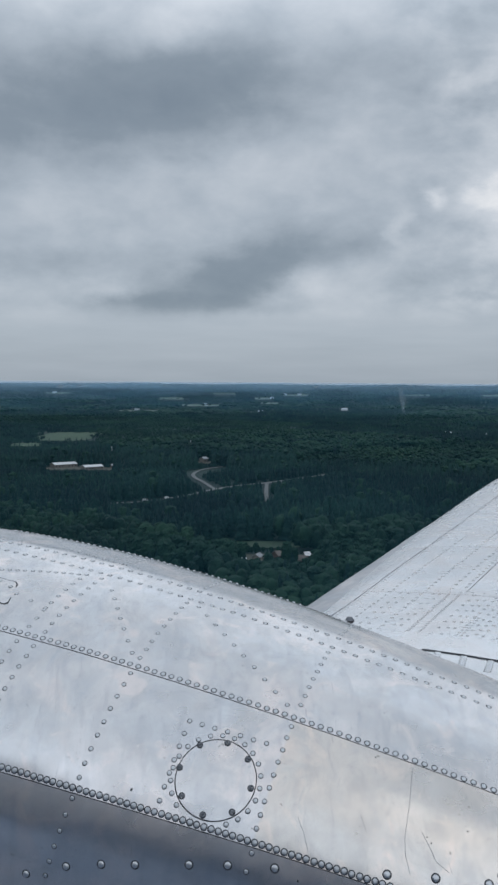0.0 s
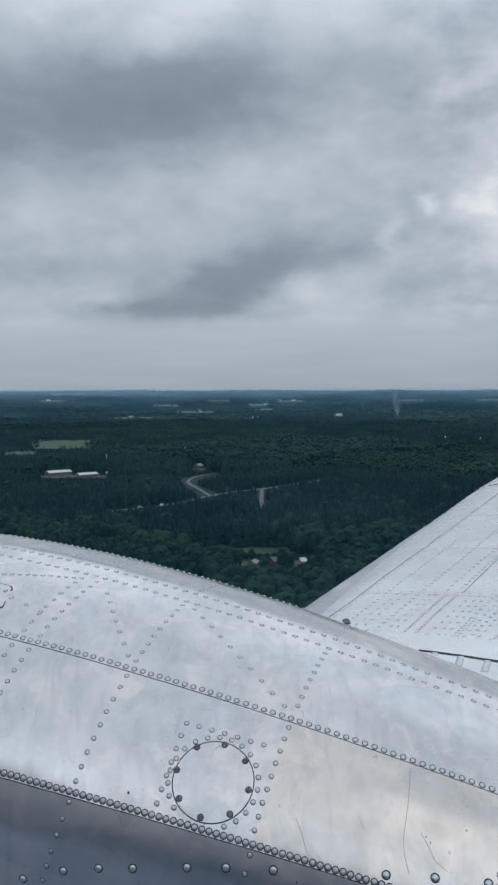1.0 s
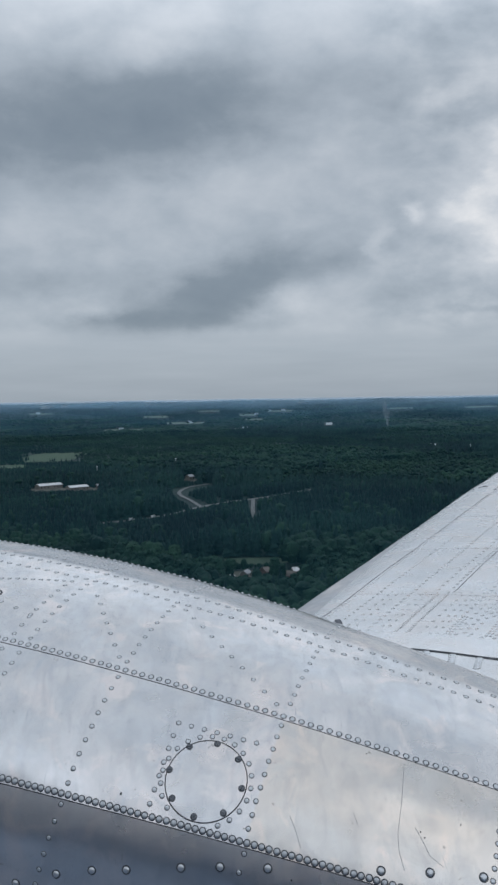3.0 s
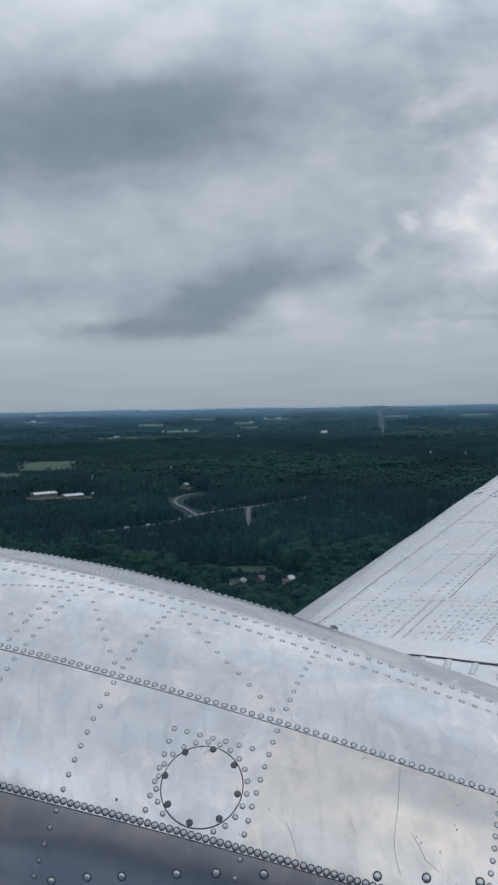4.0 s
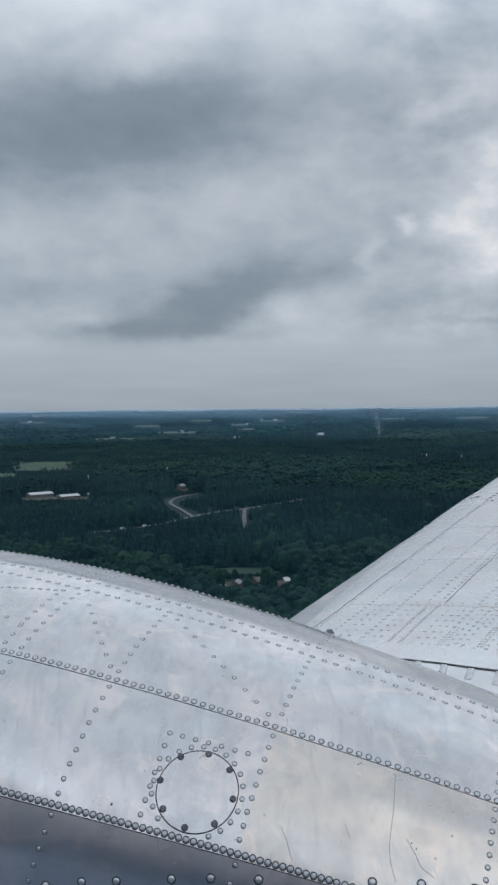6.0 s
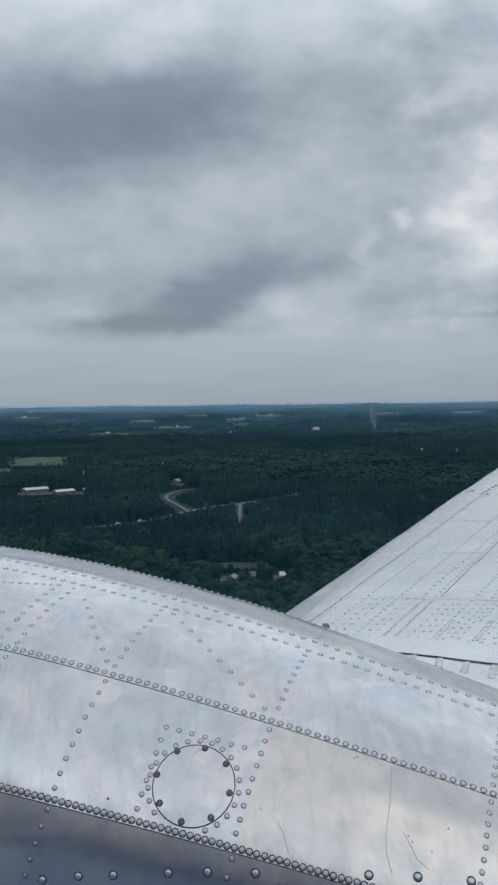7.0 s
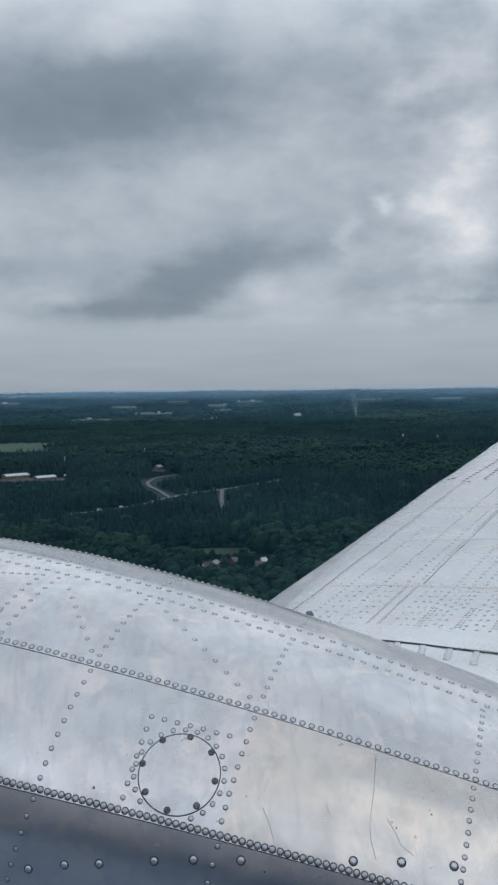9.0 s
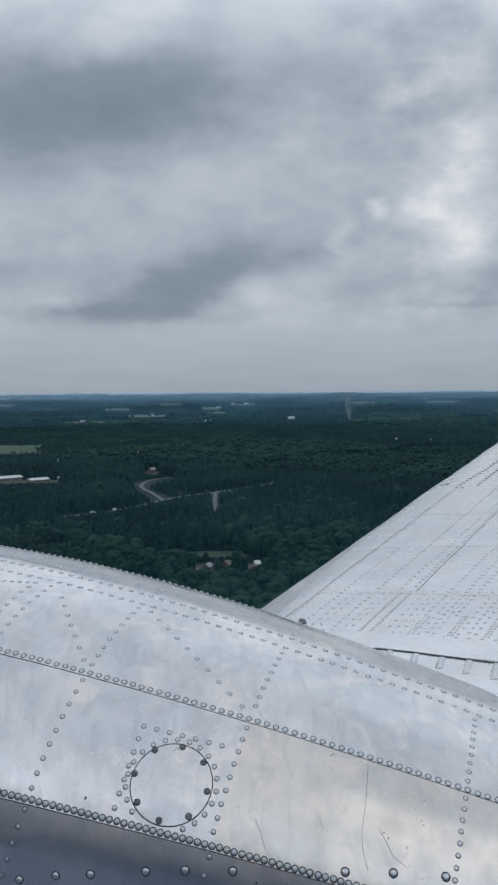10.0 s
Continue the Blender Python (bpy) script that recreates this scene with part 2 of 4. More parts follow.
def foliage(c0, c1, c2):
    def build(nt, b):
        geo = node(nt, "ShaderNodeNewGeometry")
        isl = geo.outputs["Random Per Island"]
        info = node(nt, "ShaderNodeObjectInfo").outputs["Random"]
        pos = geo.outputs["Position"]
        level = vmath(nt, "MULTIPLY", pos, (1, 1, 0.2)).outputs[0]
        patch = fmath(nt, "MULTIPLY_ADD", noise_tex(nt, level, 0.012, 4, 0.6), 0.55, fmath(nt, "MULTIPLY", noise_tex(nt, level, 0.0042, 3, 0.55), 0.45))
        leaf = noise_tex(nt, pos, 0.85, 4, 0.75)
        f = fmath(nt, "ADD", fmath(nt, "MULTIPLY", isl, 0.22), fmath(nt, "ADD", remap(nt, patch, 0.37, 0.63, 0.0, 0.85), fmath(nt, "MULTIPLY", info, 0.12)))
        f = fmath(nt, "ADD", f, fmath(nt, "MULTIPLY", fmath(nt, "SUBTRACT", leaf, 0.5), 0.55))
        put(nt, b["Base Color"], ramp(nt, f, [(0.25, c0), (0.5, c1), (0.85, c2)]))
        put(nt, b["Roughness"], 0.8)
        put(nt, b["Specular IOR Level"], 0.2)
        bp = node(nt, "ShaderNodeBump", ins={"Strength": 0.85, "Distance": 0.9, "Height": leaf})
        put(nt, b["Normal"], bp.outputs[0])
    return build


M_SPRUCE = surface("spruce_needles", foliage((0.0035, 0.016, 0.020), (0.006, 0.024, 0.025), (0.012, 0.041, 0.034)))
M_LEAF = surface("broadleaf_foliage", foliage((0.006, 0.025, 0.022), (0.011, 0.037, 0.027), (0.021, 0.057, 0.033)))


def bark(nt, b):
    co = node(nt, "ShaderNodeTexCoord").outputs["Object"]
    put(nt, b["Base Color"], ramp(nt, noise_tex(nt, co, 2.5), [(0.35, (0.07, 0.055, 0.045)), (0.65, (0.20, 0.17, 0.145))]))
    put(nt, b["Roughness"], 0.9)


M_BARK = surface("bark", bark)


def earth(nt, b):
    pos = node(nt, "ShaderNodeNewGeometry").outputs["Position"]
    a = noise_tex(nt, pos, 0.006, 6, 0.6)
    f = noise_tex(nt, pos, 0.11, 6, 0.7)
    d = fmath(nt, "ADD", fmath(nt, "MULTIPLY", a, 0.6), fmath(nt, "MULTIPLY", f, 0.4))
    put(nt, b["Base Color"], ramp(nt, d, [(0.35, (0.006, 0.020, 0.021)), (0.5, (0.010, 0.028, 0.026)), (0.68, (0.018, 0.042, 0.032))]))
    put(nt, b["Roughness"], 0.95)
    put(nt, b["Normal"], node(nt, "ShaderNodeBump", ins={"Strength": 0.7, "Distance": 1.5, "Height": f}).outputs[0])


M_EARTH = surface("forest_floor", earth)


def grassy(c0, c1):
    def build(nt, b):
        pos = node(nt, "ShaderNodeNewGeometry").outputs["Position"]
        d = fmath(nt, "ADD", fmath(nt, "MULTIPLY", noise_tex(nt, pos, 0.02, 5, 0.6), 0.6), fmath(nt, "MULTIPLY", noise_tex(nt, pos, 0.35, 4, 0.7), 0.4))
        put(nt, b["Base Color"], ramp(nt, d, [(0.35, c0), (0.65, c1)]))
        put(nt, b["Roughness"], 0.9)
    return build


M_MEADOW = surface("meadow_grass", grassy((0.040, 0.078, 0.045), (0.062, 0.104, 0.056)))
M_SCRUB = surface("low_scrub", grassy((0.022, 0.045, 0.028), (0.045, 0.075, 0.042)))
M_STUBBLE = surface("pale_crop", grassy((0.085, 0.12, 0.085), (0.15, 0.18, 0.13)))
M_DIRT = surface("bare_yard_soil", grassy((0.05, 0.06, 0.045), (0.12, 0.11, 0.09)))
M_ROAD = surface("worn_asphalt", grassy((0.13, 0.135, 0.14), (0.20, 0.20, 0.195)))


def painted(c, rough=0.6):
    def build(nt, b):
        co = node(nt, "ShaderNodeTexCoord").outputs["Object"]
        d = noise_tex(nt, co, 0.9, 6, 0.7)
        put(nt, b["Base Color"], ramp(nt, d, [(0.3, tuple(v * 0.72 for v in c)), (0.65, c)]))
        put(nt, b["Roughness"], rough)
    return build


M_WHITE = surface("white_sheet_metal", painted((0.75, 0.76, 0.77)))
M_REDWALL = surface("red_boarding", painted((0.11, 0.065, 0.055)))


def reflected_tones(nt, b):
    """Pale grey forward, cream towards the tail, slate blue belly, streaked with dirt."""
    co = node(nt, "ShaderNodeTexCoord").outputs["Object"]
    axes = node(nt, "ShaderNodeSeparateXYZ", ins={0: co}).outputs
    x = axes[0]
    # tones of an unseen side, cream aft to warm the nacelle's reflection
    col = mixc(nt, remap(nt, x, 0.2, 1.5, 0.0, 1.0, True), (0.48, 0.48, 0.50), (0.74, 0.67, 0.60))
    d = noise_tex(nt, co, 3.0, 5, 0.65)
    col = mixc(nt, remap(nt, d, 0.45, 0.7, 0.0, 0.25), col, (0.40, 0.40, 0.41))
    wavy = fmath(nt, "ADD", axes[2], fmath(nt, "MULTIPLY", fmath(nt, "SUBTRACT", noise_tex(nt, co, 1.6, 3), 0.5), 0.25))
    # slate low down puts the lower nacelle's dark reflection into the paint
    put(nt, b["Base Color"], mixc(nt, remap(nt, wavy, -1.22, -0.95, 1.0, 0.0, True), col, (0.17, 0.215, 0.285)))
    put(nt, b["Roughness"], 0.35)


M_CABIN = surface("cabin_reflected_tones", reflected_tones)
M_BROWNROOF = surface("faded_brown_roofing", painted((0.14, 0.115, 0.10)))
M_GREYROOF = surface("grey_roofing", painted((0.34, 0.35, 0.37)))
M_TIMBER = surface("weathered_timber", painted((0.22, 0.195, 0.17)))
M_DARKGLASS = surface("dark_window_glass", painted((0.03, 0.035, 0.04), 0.1))
M_TYRE = surface("tyre_rubber", painted((0.02, 0.02, 0.02), 0.8))


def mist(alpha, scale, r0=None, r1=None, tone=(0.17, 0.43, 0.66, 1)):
    """Mostly see-through veil: steam, and painted-in distance haze that thickens between two distances."""
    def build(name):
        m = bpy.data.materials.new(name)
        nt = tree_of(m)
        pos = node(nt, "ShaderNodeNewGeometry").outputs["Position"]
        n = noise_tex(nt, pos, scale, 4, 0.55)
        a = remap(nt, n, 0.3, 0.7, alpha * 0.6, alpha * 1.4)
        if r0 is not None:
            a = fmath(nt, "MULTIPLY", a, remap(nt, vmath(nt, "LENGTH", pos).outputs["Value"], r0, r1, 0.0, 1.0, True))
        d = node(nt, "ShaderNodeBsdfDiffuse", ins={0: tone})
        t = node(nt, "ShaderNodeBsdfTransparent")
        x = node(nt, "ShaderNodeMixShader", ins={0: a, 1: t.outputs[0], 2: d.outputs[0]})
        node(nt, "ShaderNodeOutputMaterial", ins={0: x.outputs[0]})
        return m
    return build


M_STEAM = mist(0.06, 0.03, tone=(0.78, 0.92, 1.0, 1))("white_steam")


# ---- building helpers ----
def mesh_of(name, verts, faces, mats, smooth=True, slots=None):
    me = bpy.data.meshes.new(name)
    me.from_pydata([tuple(v) for v in verts], [], faces)
    for m in mats:
        me.materials.append(m)
    if slots is not None:
        me.polygons.foreach_set("material_index", slots)
    me.polygons.foreach_set("use_smooth", [smooth] * len(me.polygons))
    me.update()
    return me


def part(name, bm, material, parent, label=""):
    """Links a bmesh as one mesh object under a thing or a part."""
    me = bpy.data.meshes.new(name)
    bm.to_mesh(me)
    bm.free()
    me.materials.append(material)
    ob = new(name, me)
    ob.parent = parent
    return tagged(ob, label)


def child(name, me, parent, m=None, label=""):
    ob = new(name, me)
    ob.parent = parent
    if m is not None:
        ob.matrix_basis = m
    return tagged(ob, label)


def empty(name, m=None):
    ob = new(name)
    if m is not None:
        ob.matrix_basis = m
    return ob


def box(bm, x0, x1, y0, y1, z0, z1):
    v = [bm.verts.new((x, y, z)) for x in (x0, x1) for y in (y0, y1) for z in (z0, z1)]
    for f in ((0, 1, 3, 2), (4, 6, 7, 5), (0, 4, 5, 1), (2, 3, 7, 6), (0, 2, 6, 4), (1, 5, 7, 3)):
        bm.faces.new([v[i] for i in f])


# ---- the aircraft: engine nacelle ----
aircraft = tagged(empty("aircraft", AIR), "bare aluminium twin-engined propeller aircraft with riveted nacelle and wing, in flight", "aircraft")

side = np.array([0.0, 1.0, 0.0]) - AXIS * AXIS[1]
side /= np.linalg.norm(side)
TOP = np.cross(side, AXIS)
TOP *= np.sign(TOP[2])
FACE = -side


def shell(u, f):
    """A place on the tapering oval nacelle: u metres aft along its axis, f radians up from the side that faces the cabin."""
    r = 0.73847 - 0.14053 * u - 0.03045 * u * u + 0.02388 * u ** 3
    c = MID + AXIS * u + TOP * (-0.02872 * u * u - 0.00059 * u ** 3)
    wave = 0.0018 * noise.noise((u * 5.0, f * 5.2, 1.7)) + 0.0008 * noise.noise((u * 13.0, f * 12.0, 5.1))
    # oil-canned sheet beside the ridge
    wave += math.exp(-((f - 1.27) / 0.09) ** 2) * (0.0016 * noise.noise((u * 8.0, f * 9.0, 2.9)) + 0.0007 * noise.noise((u * 21.0, f * 24.0, 4.4)))
    # a stiffened ridge along the top, falling away outboard
    r += 0.0065 * math.exp(-((f - 1.41) / 0.075) ** 2) + 0.0015 * math.exp(-((f - 1.60) / 0.10) ** 2) - 0.016 * max(0.0, min(1.0, (f - 1.56) / 0.4)) ** 2
    if f < 0.3261:      # the sheet breaks inwards at the lower joint
        r -= 0.085 * min(0.6, 0.3261 - f)
    return c + (r + wave) * (FACE * math.cos(f) + TOP * math.sin(f) * 0.76188)


def shell_frame(u, f, lift=0.0):
    s = shell(u, f)
    du, df = shell(u + 0.004, f) - s, shell(u, f + 0.006) - s
    x = du / np.linalg.norm(du)
    n = np.cross(du, df)
    n /= np.linalg.norm(n)
    if n @ s > 0 and abs(f) < 1.4:
        n = -n
    y = np.cross(n, x)
    o = s + n * lift
    return Matrix(((x[0], y[0], n[0], o[0]), (x[1], y[1], n[1], o[1]), (x[2], y[2], n[2], o[2]), (0, 0, 0, 1)))


def outward(u, f):
    s = shell(u, f)
    n = np.cross(shell(u + 0.004, f) - s, shell(u, f + 0.006) - s)
    n /= np.linalg.norm(n)
    c = MID + AXIS * u
    return n if n @ (s - c) > 0 else -n


def skin_grid(us, fs, lift, rim=0.003, ends=True):
    """A sheet over a patch of the shell, its edge turned in."""
    nu, nf = len(us), len(fs)
    verts = [shell(u, f) + outward(u, f) * lift for u in us for f in fs]
    faces = [(i * nf + j, (i + 1) * nf + j, (i + 1) * nf + j + 1, i * nf + j + 1) for i in range(nu - 1) for j in range(nf - 1)]
    edge = [i * nf for i in range(nu)] + [(nu - 1) * nf + j for j in range(1, nf)] + [i * nf + nf - 1 for i in range(nu - 2, -1, -1)] + [j for j in range(nf - 2, 0, -1)]
    k, m = len(verts), len(edge)
    for d in (0.0, rim):
        for e in edge:
            i, j = divmod(e, nf)
            verts.append(shell(us[i], fs[j]) + outward(us[i], fs[j]) * (lift - d))
    for i in range(m):
        if ends or edge[i] // nf != edge[(i + 1) % m] // nf:
            faces.append((k + i, k + (i + 1) % m, k + m + (i + 1) % m, k + m + i))
    return verts, faces


LOW_SEAM, MID_SEAM = 0.3261, 0.8255
U0, U1 = -1.40, 1.25
GAP = 0.0019
us = np.linspace(U0, U1, 170)
v, f = skin_grid(us, np.linspace(MID_SEAM + GAP, 2.15, 84), 0.0)
upper = child("upper_skin_panel", mesh_of("upper_skin_panel", v, f, [M_SKIN]), aircraft, label="riveted upper nacelle skin, scratched bare aluminium")
v, f = skin_grid(us, np.linspace(-0.75, LOW_SEAM - GAP, 60), -0.0012)
lower = child("lower_skin_panel", mesh_of("lower_skin_panel", v, f, [M_SKIN]), aircraft, label="lower nacelle skin, darker polished aluminium")
v, f = skin_grid(np.linspace(U0, U1, 24), np.linspace(2.16, 2 * math.pi - 0.76, 30), -0.002)
under_skin = child("outboard_skin_panel", mesh_of("outboard_skin_panel", v, f, [M_SKIN]), aircraft)

# the middle sheet has a round hole for the access cover
HU, HF, HOLE = 0.0, 0.5150, 0.0928
h0 = shell(HU, HF)
LEN_U = np.linalg.norm(shell(HU + 0.01, HF) - h0) / 0.01
LEN_F = np.linalg.norm(shell(HU, HF + 0.01) - h0) / 0.01


def disc_uv(r, a):
    return HU + r * math.cos(a) / LEN_U, HF + r * math.sin(a) / LEN_F


fa, fb = LOW_SEAM + GAP, MID_SEAM - GAP
ua, ub = HU - 0.20, HU + 0.20
ring = []
corners = [math.atan2((f_ - HF) * LEN_F, (u - HU) * LEN_U) % (2 * math.pi) for u in (ua, ub) for f_ in (fa, fb)]
angles = sorted([2 * math.pi * (k + 0.37) / 128 for k in range(128)] + corners)
SEG = len(angles)
for a in angles:
    u, f_ = disc_uv(1.0, a)
    du, df = u - HU, f_ - HF
    t = min(((ub if du > 0 else ua) - HU) / du if abs(du) > 1e-9 else 1e9, ((fb if df > 0 else fa) - HF) / df if abs(df) > 1e-9 else 1e9)
    ring.append((du * t, df * t, a))
verts, faces = [], []
RADIAL = 9
for k, (du, df, a) in enumerate(ring):
    u, f_ = disc_uv(HOLE, a)
    for j in range(RADIAL):
        w = j / (RADIAL - 1)
        uu, ff = u + (HU + du - u) * w, f_ + (HF + df - f_) * w
        verts.append(shell(uu, ff) + outward(uu, ff) * 0.0)
n = RADIAL
for k in range(SEG):
    k2 = (k + 1) % SEG
    faces += [(k * n + j, k2 * n + j, k2 * n + j + 1, k * n + j + 1) for j in range(n - 1)]
o = len(verts)
for d in (0.0, 0.003):
    for k in range(SEG):
        u, f_ = disc_uv(HOLE, angles[k])
        verts.append(shell(u, f_) - outward(u, f_) * d)
faces += [(o + k, o + (k + 1) % SEG, o + SEG + (k + 1) % SEG, o + SEG + k) for k in range(SEG)]
for lo, hi, cnt in ((U0, ua, 76), (ub, U1, 66)):
    v, f = skin_grid(np.linspace(lo, hi, cnt), np.linspace(fa, fb, 34), 0.0, 0.003, False)
    o = len(verts)
    verts += v
    faces += [tuple(i + o for i in q) for q in f]
middle = child("middle_skin_panel", mesh_of("middle_skin_panel", verts, faces, [M_SHEET]), aircraft, label="middle nacelle skin with round access hole, scuffed aluminium")

# sealant behind the joints
for name, f_mid in (("lower_seam", LOW_SEAM), ("middle_seam", MID_SEAM)):
    v, f = skin_grid(np.linspace(U0, U1, 120), np.linspace(f_mid - 0.012, f_mid + 0.012, 3), -0.0045, 0.002)
    child(name, mesh_of(name, v, f, [M_GRIME]), aircraft, label="dark dirty sheet joint")
v, f = skin_grid(np.linspace(HU - 0.12, HU + 0.12, 16), np.linspace(HF - 0.18, HF + 0.18, 16), -0.0062, 0.002)
child("cover_backing", mesh_of("cover_backing", v, f, [M_GRIME]), aircraft)

# round access cover
verts, faces = [], []
u, f_ = HU, HF
verts.append(shell(u, f_) + outward(u, f_) * 0.0004)
RINGS = [0.03, 0.06, 0.083, 0.0895, 0.0900, 0.0905, 0.0905]
for i, r in enumerate(RINGS):
    for k in range(96):
        u, f_ = disc_uv(r, 2 * math.pi * k / 96)
        verts.append(shell(u, f_) + outward(u, f_) * (0.0004 if i < 5 else (0.0 if i == 5 else -0.006)))
faces = [(0, 1 + k, 1 + (k + 1) % 96) for k in range(96)]
for i in range(len(RINGS) - 1):
    faces += [(1 + i * 96 + k, 1 + (i + 1) * 96 + k, 1 + (i + 1) * 96 + (k + 1) % 96, 1 + i * 96 + (k + 1) % 96) for k in range(96)]
cover = child("access_cover", mesh_of("access_cover", verts, faces, [M_SKIN]), aircraft, label="round aluminium access cover held by slotted screws")


def dome(name, r, h, seg=10, metal=None, collar=1.42, rim=None):
    """A domed rivet head in a thin ring of grime."""
    verts, faces, slots = [], [], []
    for rr, z in ((r * collar, 0.0), (r * collar * 0.97, 0.00025), (r * 1.0, 0.0003), (r * 0.96, h * 0.5), (r * 0.78, h * 0.88), (r * 0.42, h * 0.985)):
        for k in range(seg):
            a = 2 * math.pi * k / seg
            verts.append((rr * math.cos(a), rr * math.sin(a), z))
    verts.append((0, 0, h))
    for i in range(5):
        for k in range(seg):
            faces.append((i * seg + k, i * seg + (k + 1) % seg, (i + 1) * seg + (k + 1) % seg, (i + 1) * seg + k))
            slots.append(1 if i < 2 else 0)
    for k in range(seg):
        faces.append((5 * seg + k, 5 * seg + (k + 1) % seg, 6 * seg))
        slots.append(0)
    return mesh_of(name, verts, faces, [metal or M_RIVET, rim or M_GRIME], True, slots)


M_SEAMRIVET = surface("dirty_rivet_metal", aluminium((0.60, 0.62, 0.65), 0.42, 0.25, 0.05))
RIVET_SMALL = dome("rivet_small", 0.0048, 0.0015, collar=1.36, rim=M_RIM)
RIVET = dome("rivet", 0.0056, 0.0018, rim=M_RIM)
RIVET_SEAM = dome("rivet_seam", 0.0061, 0.0027, metal=M_SEAMRIVET)
RIVET_TALL = dome("rivet_tall", 0.0045, 0.0025, collar=1.25, rim=M_RIM)
BOLT = dome("bolt", 0.0074, 0.0050, 12)


def rivets(parent, me, a, b, count, name="rivet"):
    """A straight row of heads on the shell from (u, f) a to b."""
    for i in range(count):
        w = i / max(1, count - 1)
        u = a[0] + (b[0] - a[0]) * w + random.uniform(-0.0006, 0.0006)
        f_ = a[1] + (b[1] - a[1]) * w + random.uniform(-0.0008, 0.0008)
        child(name, me, parent, shell_frame(u, f_, -0.0002 if parent is not lower else -0.0013))


rivets(middle, RIVET_SEAM, (-0.684, 0.3445), (0.70, 0.3435), 85)
rivets(upper, RIVET, (-0.90, 0.8435), (0.86, 0.8400), 79)
rivets(upper, RIVET, (-1.08, 1.2985), (0.90, 1.2985), 62)
rivets(upper, RIVET, (-1.08, 1.3765), (0.90, 1.3885), 62)
rivets(upper, RIVET_SMALL, (-0.845, 1.143), (-0.617, 1.250), 12)
rivets(upper, RIVET_TALL, (-1.12, 1.715), (0.12, 1.800), 58)
for u, lo, hi in ((-0.2995, 0.88, 1.26), (-0.569, 0.872, 1.255), (-0.6190, 0.878, 1.255), (0.1195, 0.905, 1.25), (0.6315, 0.88, 1.25)):
    rivets(upper, RIVET_SMALL, (u, lo), (u, hi), int((hi - lo) / 0.0432) + 1)
for u, lo, hi in ((-0.299, 1.43, 1.60), (-0.569, 1.43, 1.60), (0.1195, 1.43, 1.62), (-0.619, 1.43, 1.60)):
    rivets(upper, RIVET_SMALL, (u, lo), (u, hi), 5)
for u, lo, hi in ((-0.2985, 0.383, 0.805), (-0.569, 0.37, 0.80), (-0.619, 0.37, 0.80), (0.1195, 0.392, 0.800), (0.6320, 0.37, 0.80)):
    rivets(middle, RIVET_SMALL, (u, lo), (u, hi), int((hi - lo) / 0.047) + 1)
for u, du, lo, hi in ((-0.299, -0.033, -0.070, 0.308), (-0.569, -0.050, -0.10, 0.305), (0.123, -0.018, -0.05, 0.304), (0.632, 0.0, 0.1, 0.295)):
    rivets(lower, RIVET_SMALL, (u + du, lo), (u, hi), int((hi - lo) / 0.060) + 1)
rivets(upper, RIVET_SMALL, (-0.508, 1.190), (-0.326, 0.891), 7)
rivets(upper, RIVET_SMALL, (-0.262, 1.255), (0.089, 0.885), 10)
rivets(upper, RIVET_SMALL, (-0.73, 1.02), (-0.62, 0.985), 3)
rivets(upper, RIVET_SMALL, (-0.80, 1.455), (-0.58, 1.425), 8)
# doubler frame round the cover
rivets(middle, RIVET_SMALL, (-0.108, 0.691), (0.080, 0.701), 7)
rivets(middle, RIVET_SMALL, (-0.107, 0.640), (-0.104, 0.385), 6)
for k in range(20):
    a = radians(-58 + k * 296 / 18.5) if k < 19 else radians(-75)
    u, f_ = disc_uv(0.1015, a)
    if k < 19:
        child("rivet", RIVET_SMALL, middle, shell_frame(u, f_, -0.0002))
# strong bolts along the lower sheet
for u, f_ in ((-0.374, -0.023), (-0.280, 0.054), (-0.200, 0.101), (-0.123, 0.137), (-0.005, 0.196), (0.078, 0.236), (0.178, 0.277)):
    child("bolt", BOLT, lower, shell_frame(u, f_, -0.0013))
for u, f_ in ((0.408, 0.381), (0.506, 0.426), (0.613, 0.469)):
    child("bolt", BOLT, middle, shell_frame(u, f_, -0.0002))


def slotted_screw():
    """A cheese-head screw with a cut slot, in a dirty ring."""
    bm = bmesh.new()
    seg, r, h = 14, 0.0056, 0.0022
    rings = []
    for rr, z in ((r * 1.4, 0.0001), (r * 1.02, 0.0003), (r, h * 0.8), (r * 0.86, h)):
        rings.append([bm.verts.new((rr * math.cos(2 * math.pi * k / seg), rr * math.sin(2 * math.pi * k / seg), z)) for k in range(seg)])
    for p, q in zip(rings, rings[1:]):
        for k in range(seg):
            bm.faces.new((p[k], p[(k + 1) % seg], q[(k + 1) % seg], q[k]))
    top = rings[-1]
    # two half lids leave the slot open
    for half in (top[0:7], top[7:14]):
        bm.faces.new(half)
    box(bm, -r * 0.8, r * 0.8, -0.0007, 0.0007, h - 0.0009, h + 0.00012)
    me = bpy.data.meshes.new("screw")
    bm.to_mesh(me)
    bm.free()
    me.materials.append(M_BOLT)
    me.materials.append(M_GRIME)
    me.polygons.foreach_set("material_index", [1 if i < seg or i >= len(me.polygons) - 6 else 0 for i in range(len(me.polygons))])
    return me


SCREW = slotted_screw()
